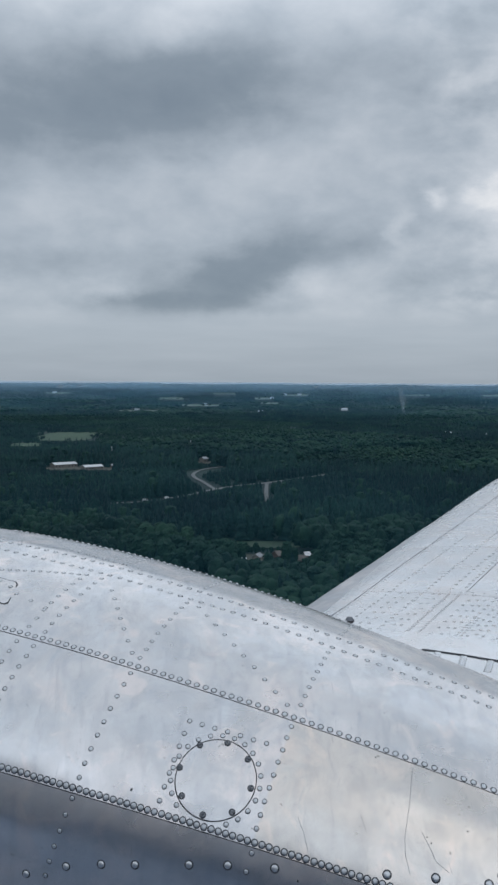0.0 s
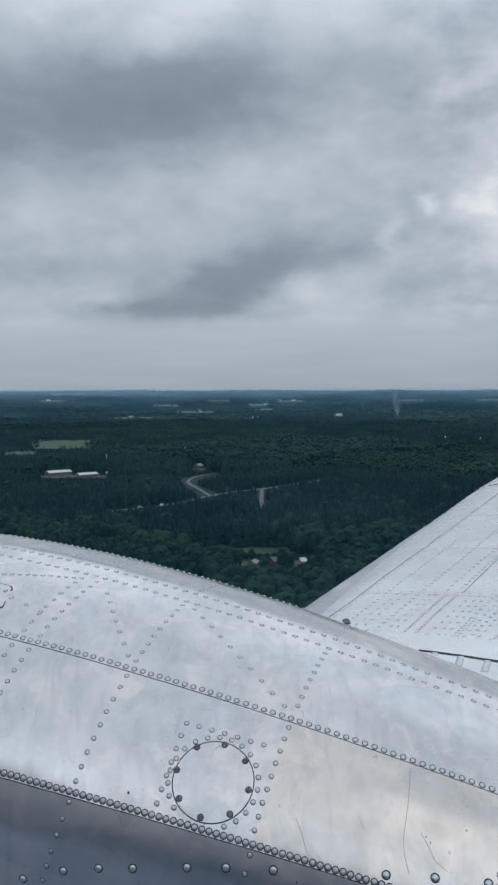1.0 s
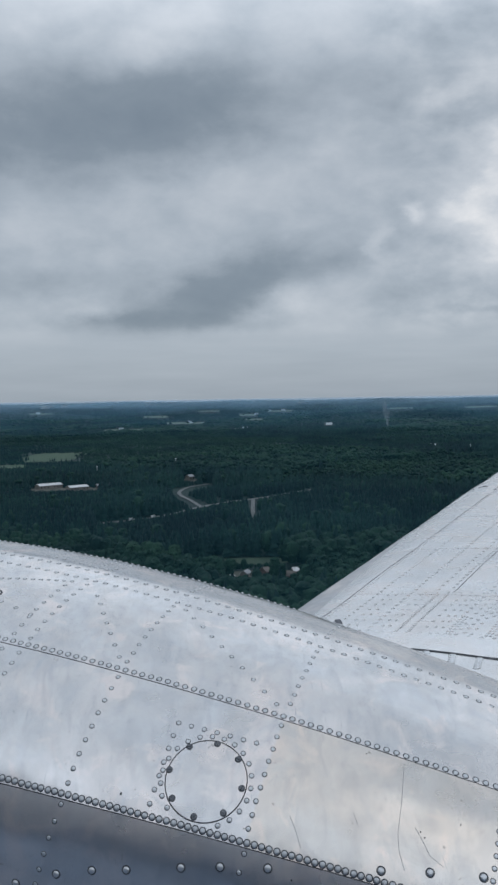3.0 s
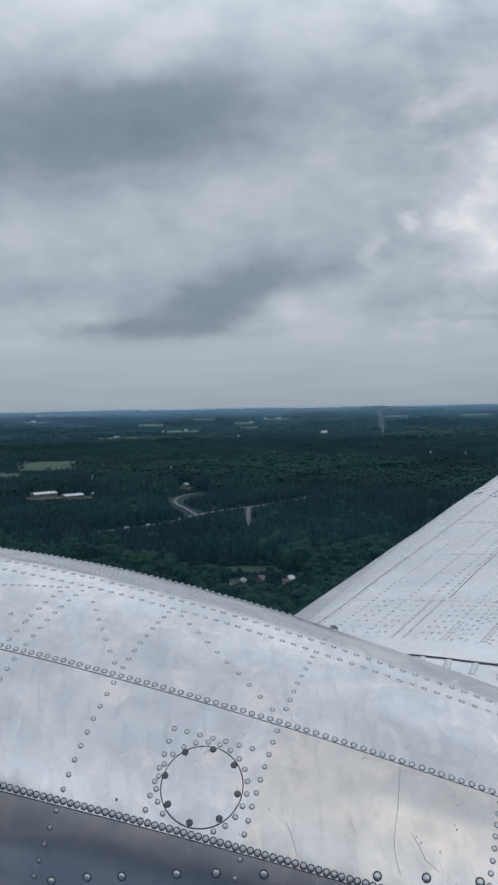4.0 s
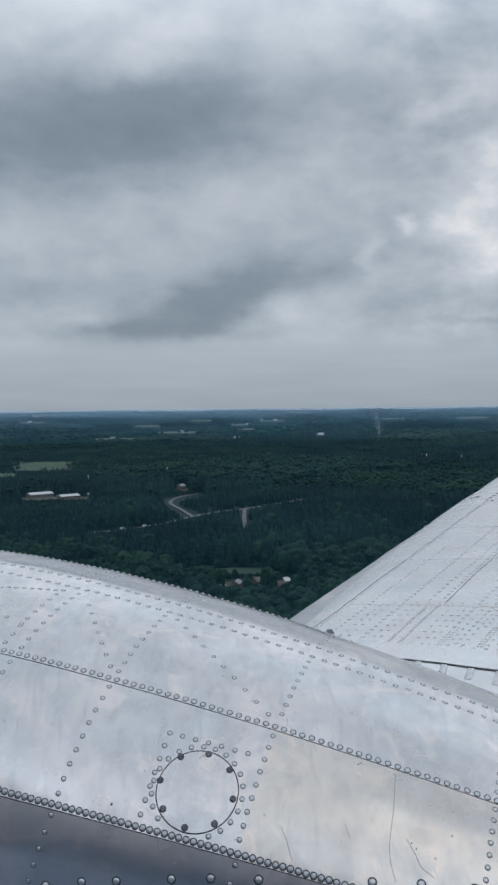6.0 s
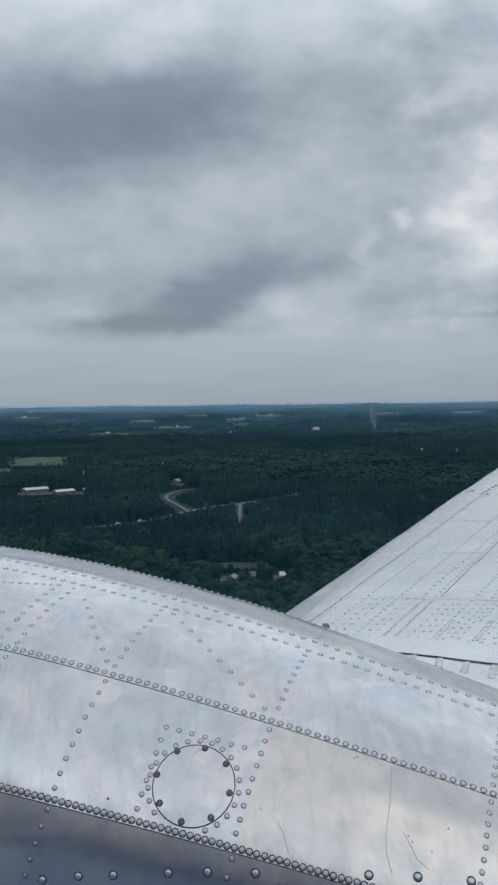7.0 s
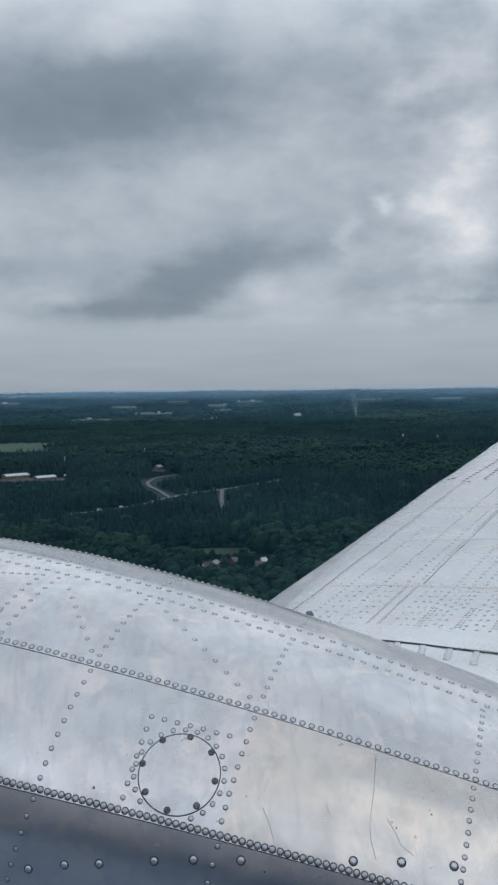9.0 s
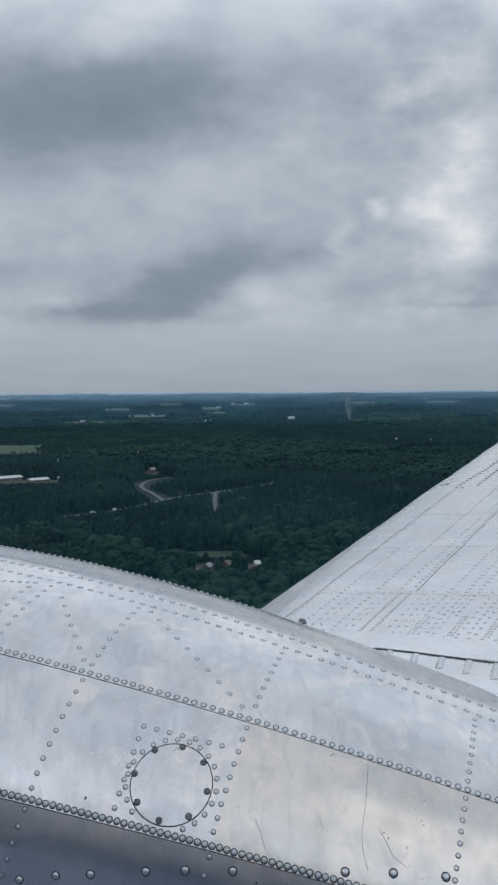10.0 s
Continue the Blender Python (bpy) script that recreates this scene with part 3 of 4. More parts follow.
for i, (u, f_) in enumerate(((-0.062, 0.616), (-0.004, 0.655), (0.053, 0.621), (0.081, 0.523), (0.058, 0.422), (-0.002, 0.382), (-0.060, 0.424), (-0.087, 0.517))):
    child("screw", SCREW, cover, shell_frame(u, f_, 0.0004) @ Matrix.Rotation(0.7 + i * 1.3, 4, "Z"))

# a small rounded doubler plate ahead of the frames
verts, faces = [], []
pl = [(-0.95, 1.00), (-0.735, 0.952), (-0.728, 0.965), (-0.756, 1.070), (-0.768, 1.082), (-0.95, 1.10)]
for lift in (0.0016, -0.001):
    verts += [shell(u, f_) + outward(u, f_) * lift for u, f_ in pl]
faces = [(0, 1, 2, 3, 4, 5)] + [(i, (i + 1) % 6, 6 + (i + 1) % 6, 6 + i) for i in range(6)]
rim = []
for lift in (0.0007, -0.001):
    rim += [shell(u + (0.0032 if u > -0.9 else 0.0), f_ + (0.004 if f_ > 1.05 else -0.004)) + outward(u, f_) * lift for u, f_ in pl]
child("plate_sealant", mesh_of("plate_sealant", rim, faces, [M_GRIME], False), aircraft)
plate = child("doubler_plate", mesh_of("doubler_plate", verts, faces, [M_SKIN], False), aircraft, label="small riveted repair plate")
for u, f_ in ((-0.80, 1.00), (-0.765, 1.05), (-0.81, 1.075), (-0.85, 1.03)):
    child("rivet", RIVET_SMALL, plate, shell_frame(u, f_, 0.0012))

# scratches: narrow dark scores in the middle sheet
def score(pts, width=0.0011):
    verts, faces = [], []
    pts = [(u0 + (u1 - u0) * i / 8, f0 + (f1 - f0) * i / 8) for (u0, f0), (u1, f1) in zip(pts, pts[1:]) for i in range(8)] + [pts[-1]]
    for i, (u, f_) in enumerate(pts):
        for s in (-1, 1):
            verts.append(shell(u + s * width / 2, f_ + s * 0.0004) + outward(u, f_) * 0.0006)
    faces = [(2 * i, 2 * i + 1, 2 * i + 3, 2 * i + 2) for i in range(len(pts) - 1)]
    return mesh_of("scratch", verts, faces, [M_DULL])


def nick(u, f_, size, seed):
    """A small dark gouge in the sheet."""
    rr = random.Random(seed)
    verts = []
    for k in range(7):
        a = 2 * math.pi * k / 7
        d = size * rr.uniform(0.4, 1.0)
        uu, ff = u + d * math.cos(a) * 0.7, f_ + d * math.sin(a) / 0.6
        verts.append(shell(uu, ff) + outward(uu, ff) * 0.0004)
    return mesh_of("nick", verts, [tuple(range(7))], [M_GRIME])


for pts in ([(0.408, 0.807), (0.421, 0.658), (0.427, 0.529), (0.436, 0.470), (0.454, 0.407)], [(0.198, 0.477), (0.217, 0.435), (0.238, 0.373)],
            [(0.460, 0.570), (0.485, 0.520), (0.499, 0.485), (0.530, 0.461)]):
    child("scratch", score(pts, 0.0008), middle)

for i, (u, f_, size) in enumerate(((-0.174, 0.394, 0.005), (0.483, 0.544, 0.003), (0.551, 0.635, 0.0028), (0.323, 0.794, 0.003), (0.330, 0.516, 0.002), (0.472, 0.560, 0.0025), (0.545, 0.650, 0.002))):
    child("nick", nick(u, f_, size, i), middle)
child("nick", nick(0.231, 0.258, 0.003, 20), lower)
for k in range(9):
    u0, f0, a, l = random.uniform(-0.55, 0.62), random.uniform(0.40, 0.80), random.uniform(0.6, 2.6), random.uniform(0.02, 0.07)
    child("scratch", score([(u0, f0), (u0 + l * 0.5 * math.cos(a) + random.uniform(-0.004, 0.004), f0 + l * 0.5 * math.sin(a)), (u0 + l * math.cos(a), f0 + l * math.sin(a))], 0.0004), middle)

# ---- the aircraft: wing ----
LE = np.array([0.20207, 2.85, -0.53922])
SPAN = np.array([0.5186, 0.8410, 0.1508])
SPAN /= np.linalg.norm(SPAN)
CHORD = np.array([0.9437, -0.3278, 0.0397])
CHORD /= np.linalg.norm(CHORD)
RISE = np.cross(CHORD, SPAN)
RISE /= np.linalg.norm(RISE)
RISE *= np.sign(RISE[2])


def wing_at(s, k, lift=0.0):
    """A place on the wing's upper skin: s metres outboard along the leading edge, k metres aft of it."""
    if k < 0.22:
        h = 0.16 * (math.sin(math.acos(max(-1.0, min(1.0, 1 - (k + 0.04) / 0.26)))) - 1)
    else:
        h = -0.035 * max(0.0, k - 0.7) ** 2
    h += 0.0026 * noise.noise((s * 4.0, k * 5.0, 3.3)) + 0.0010 * noise.noise((s * 12.0, k * 12.0, 7.7))
    # the sheet pillows a little between the ribs
    h += 0.0016 * abs(math.sin(math.pi * s / 0.545))
    return 1.25 * (LE + SPAN * s + CHORD * (k - 0.022) + RISE * (h + 0.056 + lift))


def wing_sheet(s0, s1, ns, ks, lift=0.0):
    ss = np.linspace(s0, s1, ns)
    verts = [wing_at(s, k, lift) for s in ss for k in ks]
    nk = len(ks)
    faces = [(i * nk + j, (i + 1) * nk + j, (i + 1) * nk + j + 1, i * nk + j + 1) for i in range(ns - 1) for j in range(nk - 1)]
    return verts, faces


nose = [-0.04 + 0.26 * (1 - math.cos(t)) for t in np.linspace(0.02, math.pi / 2, 20)]
ks_all = nose + list(np.linspace(0.235, 2.3, 70))
v, f = wing_sheet(-0.80, 4.6, 150, ks_all)
# underside closes the section
nk, ns = len(ks_all), 150
o = len(v)
ss = np.linspace(-0.80, 4.6, ns)
for s in ss:
    for t in (0.05, 0.5, 1.0):
        v.append(wing_at(s, -0.04) + CHORD * (2.85 * t) + RISE * (-0.11 * math.sin(math.pi * min(1.0, t * 0.5 + 0.12)) + 0.03 * t))
for i in range(ns - 1):
    a, b = o + i * 3, o + (i + 1) * 3
    f += [(i * nk, a, b, (i + 1) * nk), (a, a + 1, b + 1, b), (a + 1, a + 2, b + 2, b + 1), (a + 2, i * nk + nk - 1, (i + 1) * nk + nk - 1, b + 2)]
wing = child("wing", mesh_of("wing", v, f, [M_WING]), aircraft, label="riveted aluminium wing upper skin rising outboard")


def strip(name, line, width, lift, mat, across="k", label="", sink=0.004):
    """A narrow band on the wing along a list of (s, k) points."""
    verts, faces = [], []
    dense = []
    for (s0, k0), (s1, k1) in zip(line, line[1:]):
        c = max(2, int(math.hypot(s1 - s0, k1 - k0) / 0.03))
        dense += [(s0 + (s1 - s0) * i / c, k0 + (k1 - k0) * i / c) for i in range(c)]
    dense.append(line[-1])
    for s, k in dense:
        for d, l in ((-1, -sink), (-1, lift), (1, lift), (1, -sink)):
            verts.append(wing_at(s + (d * width / 2 if across == "s" else 0), k + (d * width / 2 if across == "k" else 0), l))
    for i in range(len(dense) - 1):
        a, b = i * 4, i * 4 + 4
        faces += [(a + j, a + j + 1, b + j + 1, b + j) for j in range(3)]
    return child(name, mesh_of(name, verts, faces, [mat], False), wing, label=label)


strip("leading_edge_joint", [(-0.30, 0.215), (1.65, 0.220)], 0.0016, 0.0010, M_DULL)
strip("skin_joint", [(0.0, 0.521), (4.4, 0.560)], 0.0020, 0.0010, M_DULL)
strip("rib_lap", [(-0.010, 0.20), (-0.012, 0.38), (-0.03, 0.66), (-0.05, 1.4)], 0.016, 0.0007, M_WING, "s")
strip("rib_lap", [(0.545, 0.24), (0.55, 0.46), (0.55, 1.4)], 0.018, 0.0007, M_WING, "s")
strip("rib_lap", [(1.09, 0.24), (1.085, 0.50), (1.08, 1.4)], 0.022, 0.0008, M_WING, "s")
# root fairing and the joint under it
strip("root_fairing", [(-0.42, 0.385), (-0.430, 0.48), (-0.445, 0.60), (-0.457, 0.675), (-0.498, 0.865), (-0.550, 1.3)], 0.118, 0.0012, M_WING, "s", "smooth aluminium root fairing strip")
strip("root_joint", [(-0.497, 0.56), (-0.506, 0.60), (-0.520, 0.675), (-0.568, 0.865), (-0.620, 1.3)], 0.0040, 0.0022, M_GRIME, "s", "dark open joint")
for k in (0.605, 0.675, 0.745, 0.815, 0.885):
    strip("stiffener", [(-0.502 - 0.22 * (k - 0.6), k), (-0.56 - 0.40 * (k - 0.6), k + 0.015)], 0.011, 0.0006, M_WING, "k")

# dull grey strip round the nose of the inner wing
ps = np.linspace(-0.55, 1.37, 70)
m = 16
verts = []
for sp in ps:
    reach = 0.205 - 0.10 * sp       # it narrows outboard
    verts += [wing_at(sp, -0.038 + reach * (j / (m - 1)) ** 2, 0.0014 if j < m - 1 else -0.001) for j in range(m)]
faces = [(i * m + j, (i + 1) * m + j, (i + 1) * m + j + 1, i * m + j + 1) for i in range(len(ps) - 1) for j in range(m - 1)]
child("leading_edge_strip", mesh_of("leading_edge_strip", verts, faces, [M_NOSE]), wing, label="dull grey strip along the leading edge")

# smooth cover plate over the nose of the outer wing
ps, pk = np.linspace(1.34, 2.24, 40), [k for k in nose if k < 0.15]
verts = []
for sp in ps:
    w = max(0.0, math.sin(math.pi * (sp - 1.34) / 0.90)) ** 0.6
    for k in pk:
        verts.append(wing_at(sp, k, -0.004 + w * 0.016 * max(0.0, 1 - (k + 0.04) / 0.175)))
m = len(pk)
faces = [(i * m + j, (i + 1) * m + j, (i + 1) * m + j + 1, i * m + j + 1) for i in range(len(ps) - 1) for j in range(m - 1)]
child("nose_plate", mesh_of("nose_plate", verts, faces, [M_WING]), wing, label="smooth proud aluminium plate on the leading edge")

# drain fitting beside the nacelle
bm = bmesh.new()
bmesh.ops.create_cone(bm, cap_ends=True, segments=14, radius1=0.017, radius2=0.010, depth=0.012)
p = wing_at(-0.303, 0.285, 0.006)
bmesh.ops.transform(bm, matrix=Matrix.Translation(Vector(p)), verts=bm.verts)
part("filler_cap", bm, M_BOLT, wing, "small dark cap")

# rivet heads of the wing, too small to pick apart singly
rv, rf, rs = [], [], []
M_WINGRIVET = surface("dull_rivet_metal", aluminium((0.78, 0.80, 0.82), 0.4, 0.15, 0.05))


# dark grey for the ring round each wing rivet
def wing_ring(nt, b):
    co = node(nt, "ShaderNodeTexCoord").outputs["Object"]
    put(nt, b["Base Color"], ramp(nt, noise_tex(nt, co, 25.0), [(0.3, (0.035, 0.04, 0.047)), (0.7, (0.10, 0.106, 0.115))]))
    put(nt, b["Roughness"], 0.6)


M_WINGRING = surface("dark_rings_round_rivets", wing_ring)


def wing_rivet(s, k, r=0.0040, h=0.0026, dark=False):
    r *= 1.25
    p = wing_at(s, k, -0.0002)
    o = len(rv)
    for rr, z in ((r * 1.28, 0.0004), (r, 0.0006), (r * 0.75, h * 0.8)):
        for i in range(7):
            a = 2 * math.pi * i / 7
            rv.append(p + CHORD * rr * math.cos(a) + SPAN * rr * math.sin(a) + RISE * z)
    rv.append(p + RISE * h)
    for i in range(7):
        j = (i + 1) % 7
        rf.extend([(o + i, o + j, o + 7 + j, o + 7 + i), (o + 7 + i, o + 7 + j, o + 14 + j, o + 14 + i), (o + 14 + i, o + 14 + j, o + 21)])
        rs.extend([2, 2, 2] if dark else [1, 0, 0])


def wing_row(s0, s1, k0, k1, pitch, r=0.0042):
    c = int(math.hypot(s1 - s0, k1 - k0) / pitch)
    for i in range(c + 1):
        w = i / max(1, c)
        wing_rivet(s0 + (s1 - s0) * w, k0 + (k1 - k0) * w, r, 0.0026)


for k in (0.605, 0.675, 0.745, 0.815, 0.885):
    for d in (-0.0035, 0.0035):
        wing_row(-0.512 - 0.22 * (k - 0.6), -0.555 - 0.40 * (k - 0.6), k + d, k + d + 0.012, 0.012, 0.0048)
wing_row(-0.28, 1.65, 0.226, 0.230, 0.024, 0.0030)
wing_row(-0.35, 0.70, 0.284, 0.305, 0.030, 0.0036)
wing_row(-0.36, 2.60, 0.390, 0.430, 0.032, 0.0046)
wing_row(0.03, 2.60, 0.465, 0.525, 0.042, 0.0046)
wing_row(0.05, 2.60, 0.505, 0.541, 0.034, 0.0044)
for k in (0.320, 0.345, 0.420, 0.440, 0.545, 0.570, 0.590, 0.640):
    wing_row(-0.36 - 0.07 * (k - 0.3), -0.03, k, k + 0.008, 0.044, 0.0038)
for k in (0.475, 0.507):
    wing_row(-0.36, -0.02, k, k + 0.002, 0.0150, 0.0041)
for k in (0.612, 0.624, 0.720, 0.731, 0.815, 0.826):
    wing_row(-0.36 - 0.07 * (k - 0.3), -0.24, k, k + 0.004, 0.018, 0.0036)
for k in (0.615, 0.660, 0.700, 0.770, 0.860, 0.950, 1.05):
    wing_row(-0.23 if k in (0.615, 0.700) else -0.37, 1.9, k, k + 0.09, 0.036, 0.0042)
for k in (0.680, 0.745, 0.790, 0.900, 1.0):
    wing_row(-0.38, -0.03, k, k + 0.012, 0.040, 0.0038)
wing_row(-0.352, -0.43, 0.30, 0.95, 0.034, 0.0042)
for s in (0.0, 0.55, 1.09):
    wing_row(s, s - 0.01, 0.26, 1.1, 0.034, 0.0030)
for a, b, c, d, n in ((1.83, 0.010, 1.79, 0.145, 5), (1.80, 0.060, 1.80, 0.130, 2), (1.68, 0.215, 2.09, 0.245, 9), (2.14, 0.247, 2.60, 0.262, 9), (1.66, 0.245, 1.71, 0.310, 2), (1.76, 0.310, 2.60, 0.322, 16)):
    for i in range(n):
        wing_rivet(a + (c - a) * i / (n - 1), b + (d - b) * i / (n - 1), 0.0075, 0.0030, True)
child("wing_rivets", mesh_of("wing_rivets", rv, rf, [M_WINGRIVET, M_WINGRING, M_GRIME], True, rs), wing)["kind"] = "stuff"

# fuselage skin just behind the viewer, with its sheet joints
bm = bmesh.new()
out = np.array([0.33, 0.944, 0.0])
out -= AXIS * (out @ AXIS)
out /= np.linalg.norm(out)
upv = np.cross(AXIS, out)
upv *= np.sign(upv[2])
cen = -out * 1.70 - upv * 0.78
rings = []
for u in np.linspace(-6, 6, 25):
    rad = 1.53 * (1.0 - 0.55 * max(0.0, abs(u) - 4.0) / 2.0)
    # belly deepened so that the lower nacelle reflects it
    rings.append([bm.verts.new(tuple(cen + AXIS * u + rad * (out * math.cos(a) + upv * math.sin(a) * (1.35 if a > math.pi else 1.0)))) for a in np.linspace(0, 2 * math.pi, 64, endpoint=False)])
for p, q in zip(rings, rings[1:]):
    for i in range(64):
        bm.faces.new((p[i], p[(i + 1) % 64], q[(i + 1) % 64], q[i]))
for fc in bm.faces:
    fc.smooth = True
bm.faces.new(rings[0][::-1])
bm.faces.new(rings[-1])
part("fuselage_skin", bm, M_CABIN, aircraft, "unseen cabin side in grey, cream and slate tones set for the nacelle's reflections")

# wing centre section between cabin and nacelle, and the nacelle's closing bulkheads
# unseen slab, carried forward to keep the lower nacelle's reflection slate
bm = bmesh.new()
corner = []
for u, w, z in ((-1.7, -0.3, 0.0), (2.4, -0.3, -0.05), (2.4, 2.35, 0.05), (-1.7, 2.35, 0.10)):
    corner.append(AXIS * u + out * w + upv * (z - 1.42))
lo = [bm.verts.new(tuple(p - upv * 0.16)) for p in corner]
hi = [bm.verts.new(tuple(p)) for p in corner]
bm.faces.new(hi)
bm.faces.new(lo[::-1])
for i in range(4):
    bm.faces.new((lo[i], lo[(i + 1) % 4], hi[(i + 1) % 4], hi[i]))
bmesh.ops.bevel(bm, geom=bm.edges[:], offset=0.05, segments=3, affect="EDGES")
part("wing_centre_section", bm, M_CABIN, aircraft, "unseen slate blue wing root between cabin and nacelle, toned for its reflections")
for u in (U0 + 0.02, U1 - 0.02):
    bm = bmesh.new()
    bm.faces.new([bm.verts.new(tuple(shell(u, a) - outward(u, a) * 0.004)) for a in np.linspace(0, 2 * math.pi, 48, endpoint=False)])
    part("bulkhead", bm, M_WING, aircraft)

# ---- the land ----
FLAT, EDGE = 2800.0, 4950.0


def land_z(x, y):
    """A level plain that swells into low far hills."""
    r = np.hypot(x, y)
    w = np.clip((r - FLAT) / (EDGE - FLAT), 0, 1.6)
    rise = EYE - (0.04107 - 0.03814 * w) * r
    return np.where(r > FLAT, rise, 0.0) - np.maximum(0, r - EDGE) * 0.1


verts, faces = [(0.0, 0.0, 0.0)], []
radii = [120, 260, 400, 550, 750, 950, 1250, 1700, 2200, 2700, 2800, 2950, 3100, 3300, 3500, 3700, 3900, 4100, 4300, 4500, 4700, 4850, 4950, 5100, 5600]
SEGS = 144
for r in radii:
    for k in range(SEGS):
        a = 2 * math.pi * k / SEGS
        x, y = r * math.sin(a), r * math.cos(a)
        verts.append((x, y, float(land_z(x, y))))
faces = [(0, 1 + (k + 1) % SEGS, 1 + k) for k in range(SEGS)]
for i in range(len(radii) - 1):
    for k in range(SEGS):
        a, b = 1 + i * SEGS, 1 + (i + 1) * SEGS
        faces.append((a + k, a + (k + 1) % SEGS, b + (k + 1) % SEGS, b + k))
ground = tagged(new("ground", mesh_of("ground", verts, faces, [M_EARTH])), "wide dark green forest floor reaching the horizon", "ground", kind="structure")

# open places: centre x, y, half widths across and along the view, kind
OPEN = [
    (-380.0, 1775.0, 60.0, 140.0, "meadow"), (-400.0, 1528.0, 30.0, 50.0, "meadow"),
    (-396.0, 3154.0, 92.0, 60.0, "crop"), (-370.0, 3972.0, 66.0, 60.0, "crop"), (-209.0, 3553.0, 90.0, 60.0, "crop"), (6.0, 3109.0, 42.0, 60.0, "crop"),
    (56.0, 4019.0, 50.0, 60.0, "crop"), (212.0, 4247.0, 70.0, 50.0, "crop"), (76.0, 3720.0, 40.0, 50.0, "crop"), (1179.0, 4179.0, 80.0, 50.0, "crop"),
    (-949.0, 4209.0, 60.0, 40.0, "crop"), (-135.0, 4306.0, 60.0, 40.0, "crop"), (807.0, 4240.0, 70.0, 40.0, "crop"),
    (18.0, 552.0, 30.0, 17.0, "yard"), (-6.0, 604.0, 42.0, 13.0, "scrub"), (-222.0, 1120.0, 48.0, 26.0, "yard"), (-68.0, 1222.0, 12.0, 22.0, "yard"), (349.0, 3283.0, 20.0, 30.0, "yard"),
]
ROAD = [(-330.0, 690.0), (-204.0, 763.0), (-150.0, 792.0), (-96.0, 822.0), (-63.0, 865.0), (-38.0, 915.0), (-10.0, 952.0), (20.0, 980.0), (74.0, 1043.0), (178.0, 1187.0), (330.0, 1420.0)]
SIDE_ROAD = [(-40.0, 918.0), (-56.0, 985.0), (-67.0, 1024.0), (-72.0, 1068.0), (-64.0, 1120.0), (-40.0, 1160.0)]
SPUR = [(17.0, 974.0), (15.0, 890.0), (15.0, 801.0)]


def blob_patch(name, x, y, rx, ry, mat, label, category):
    """An uneven piece of open ground laid on the land."""
    bm = bmesh.new()
    rings = []
    for w in (0.35, 0.7, 1.0):
        ring = []
        for k in range(40):
            a = 2 * math.pi * k / 40
            c, s = math.cos(a), math.sin(a)
            q = (abs(c) ** 4 + abs(s) ** 4) ** -0.25 * (1 + 0.13 * noise.noise((c * 2 + x, s * 2, 0.3)))
            px, py = x + rx * w * q * c, y + ry * w * q * s
            ring.append(bm.verts.new((px, py, float(land_z(px, py)) + 0.9)))
        rings.append(ring)
    c0 = bm.verts.new((x, y, float(land_z(x, y)) + 0.9))
    for k in range(40):
        bm.faces.new((c0, rings[0][k], rings[0][(k + 1) % 40]))
        for p, q in zip(rings, rings[1:]):
            bm.faces.new((p[k], q[k], q[(k + 1) % 40], p[(k + 1) % 40]))
    me = bpy.data.meshes.new(name)
    bm.to_mesh(me)
    bm.free()
    me.materials.append(mat)
    return tagged(new(name, me), label, category, kind="structure")


PATCH = {"scrub": ("clearing", M_SCRUB, "overgrown green clearing beside the yard", "clearing"), "meadow": ("meadow", M_MEADOW, "flat green meadow in a forest clearing", "meadow"), "crop": ("crop_field", M_STUBBLE, "pale distant crop field between woods", "field"),
         "yard": ("yard", M_DIRT, "bare brown yard in a forest clearing", "yard")}
for x, y, rx, ry, kind in OPEN:
    nm, mt, lb, ct = PATCH[kind]
    blob_patch(nm, x, y, rx, ry, mt, lb, ct)


def ribbon(name, pts, width, mat, label, z=1.0):
    verts, faces = [], []
    P = [Vector(p) for p in pts]
    dense = []
    for i in range(len(P) - 1):
        p0, p1, p2, p3 = P[max(0, i - 1)], P[i], P[i + 1], P[min(len(P) - 1, i + 2)]
        for j in range(8):
            t = j / 8
            dense.append(0.5 * (2 * p1 + (p2 - p0) * t + (2 * p0 - 5 * p1 + 4 * p2 - p3) * t * t + (3 * p1 - p0 - 3 * p2 + p3) * t ** 3))
    dense.append(P[-1])
    for i, p in enumerate(dense):
        d = (dense[min(i + 1, len(dense) - 1)] - dense[max(i - 1, 0)]).normalized()
        n = Vector((-d.y, d.x))
        for s in (-1, 1):
            q = p + n * s * width / 2
            verts.append((q.x, q.y, float(land_z(q.x, q.y)) + z))
    faces = [(2 * i, 2 * i + 1, 2 * i + 3, 2 * i + 2) for i in range(len(dense) - 1)]
    return tagged(new(name, mesh_of(name, verts, faces, [mat])), label, "road", kind="structure")


ribbon("road", ROAD, 7.5, M_ROAD, "pale grey country road through the forest", 1.2)
ribbon("road", SIDE_ROAD, 4.6, M_ROAD, "winding pale side road among trees", 1.1)
ribbon("road", SPUR, 4.0, M_ROAD, "short straight pale forest track", 1.15)

# ---- forest ----
rng = np.random.default_rng(7)
road_y = np.array([p[1] for p in ROAD])
road_b = np.array([p[0] / p[1] for p in ROAD])


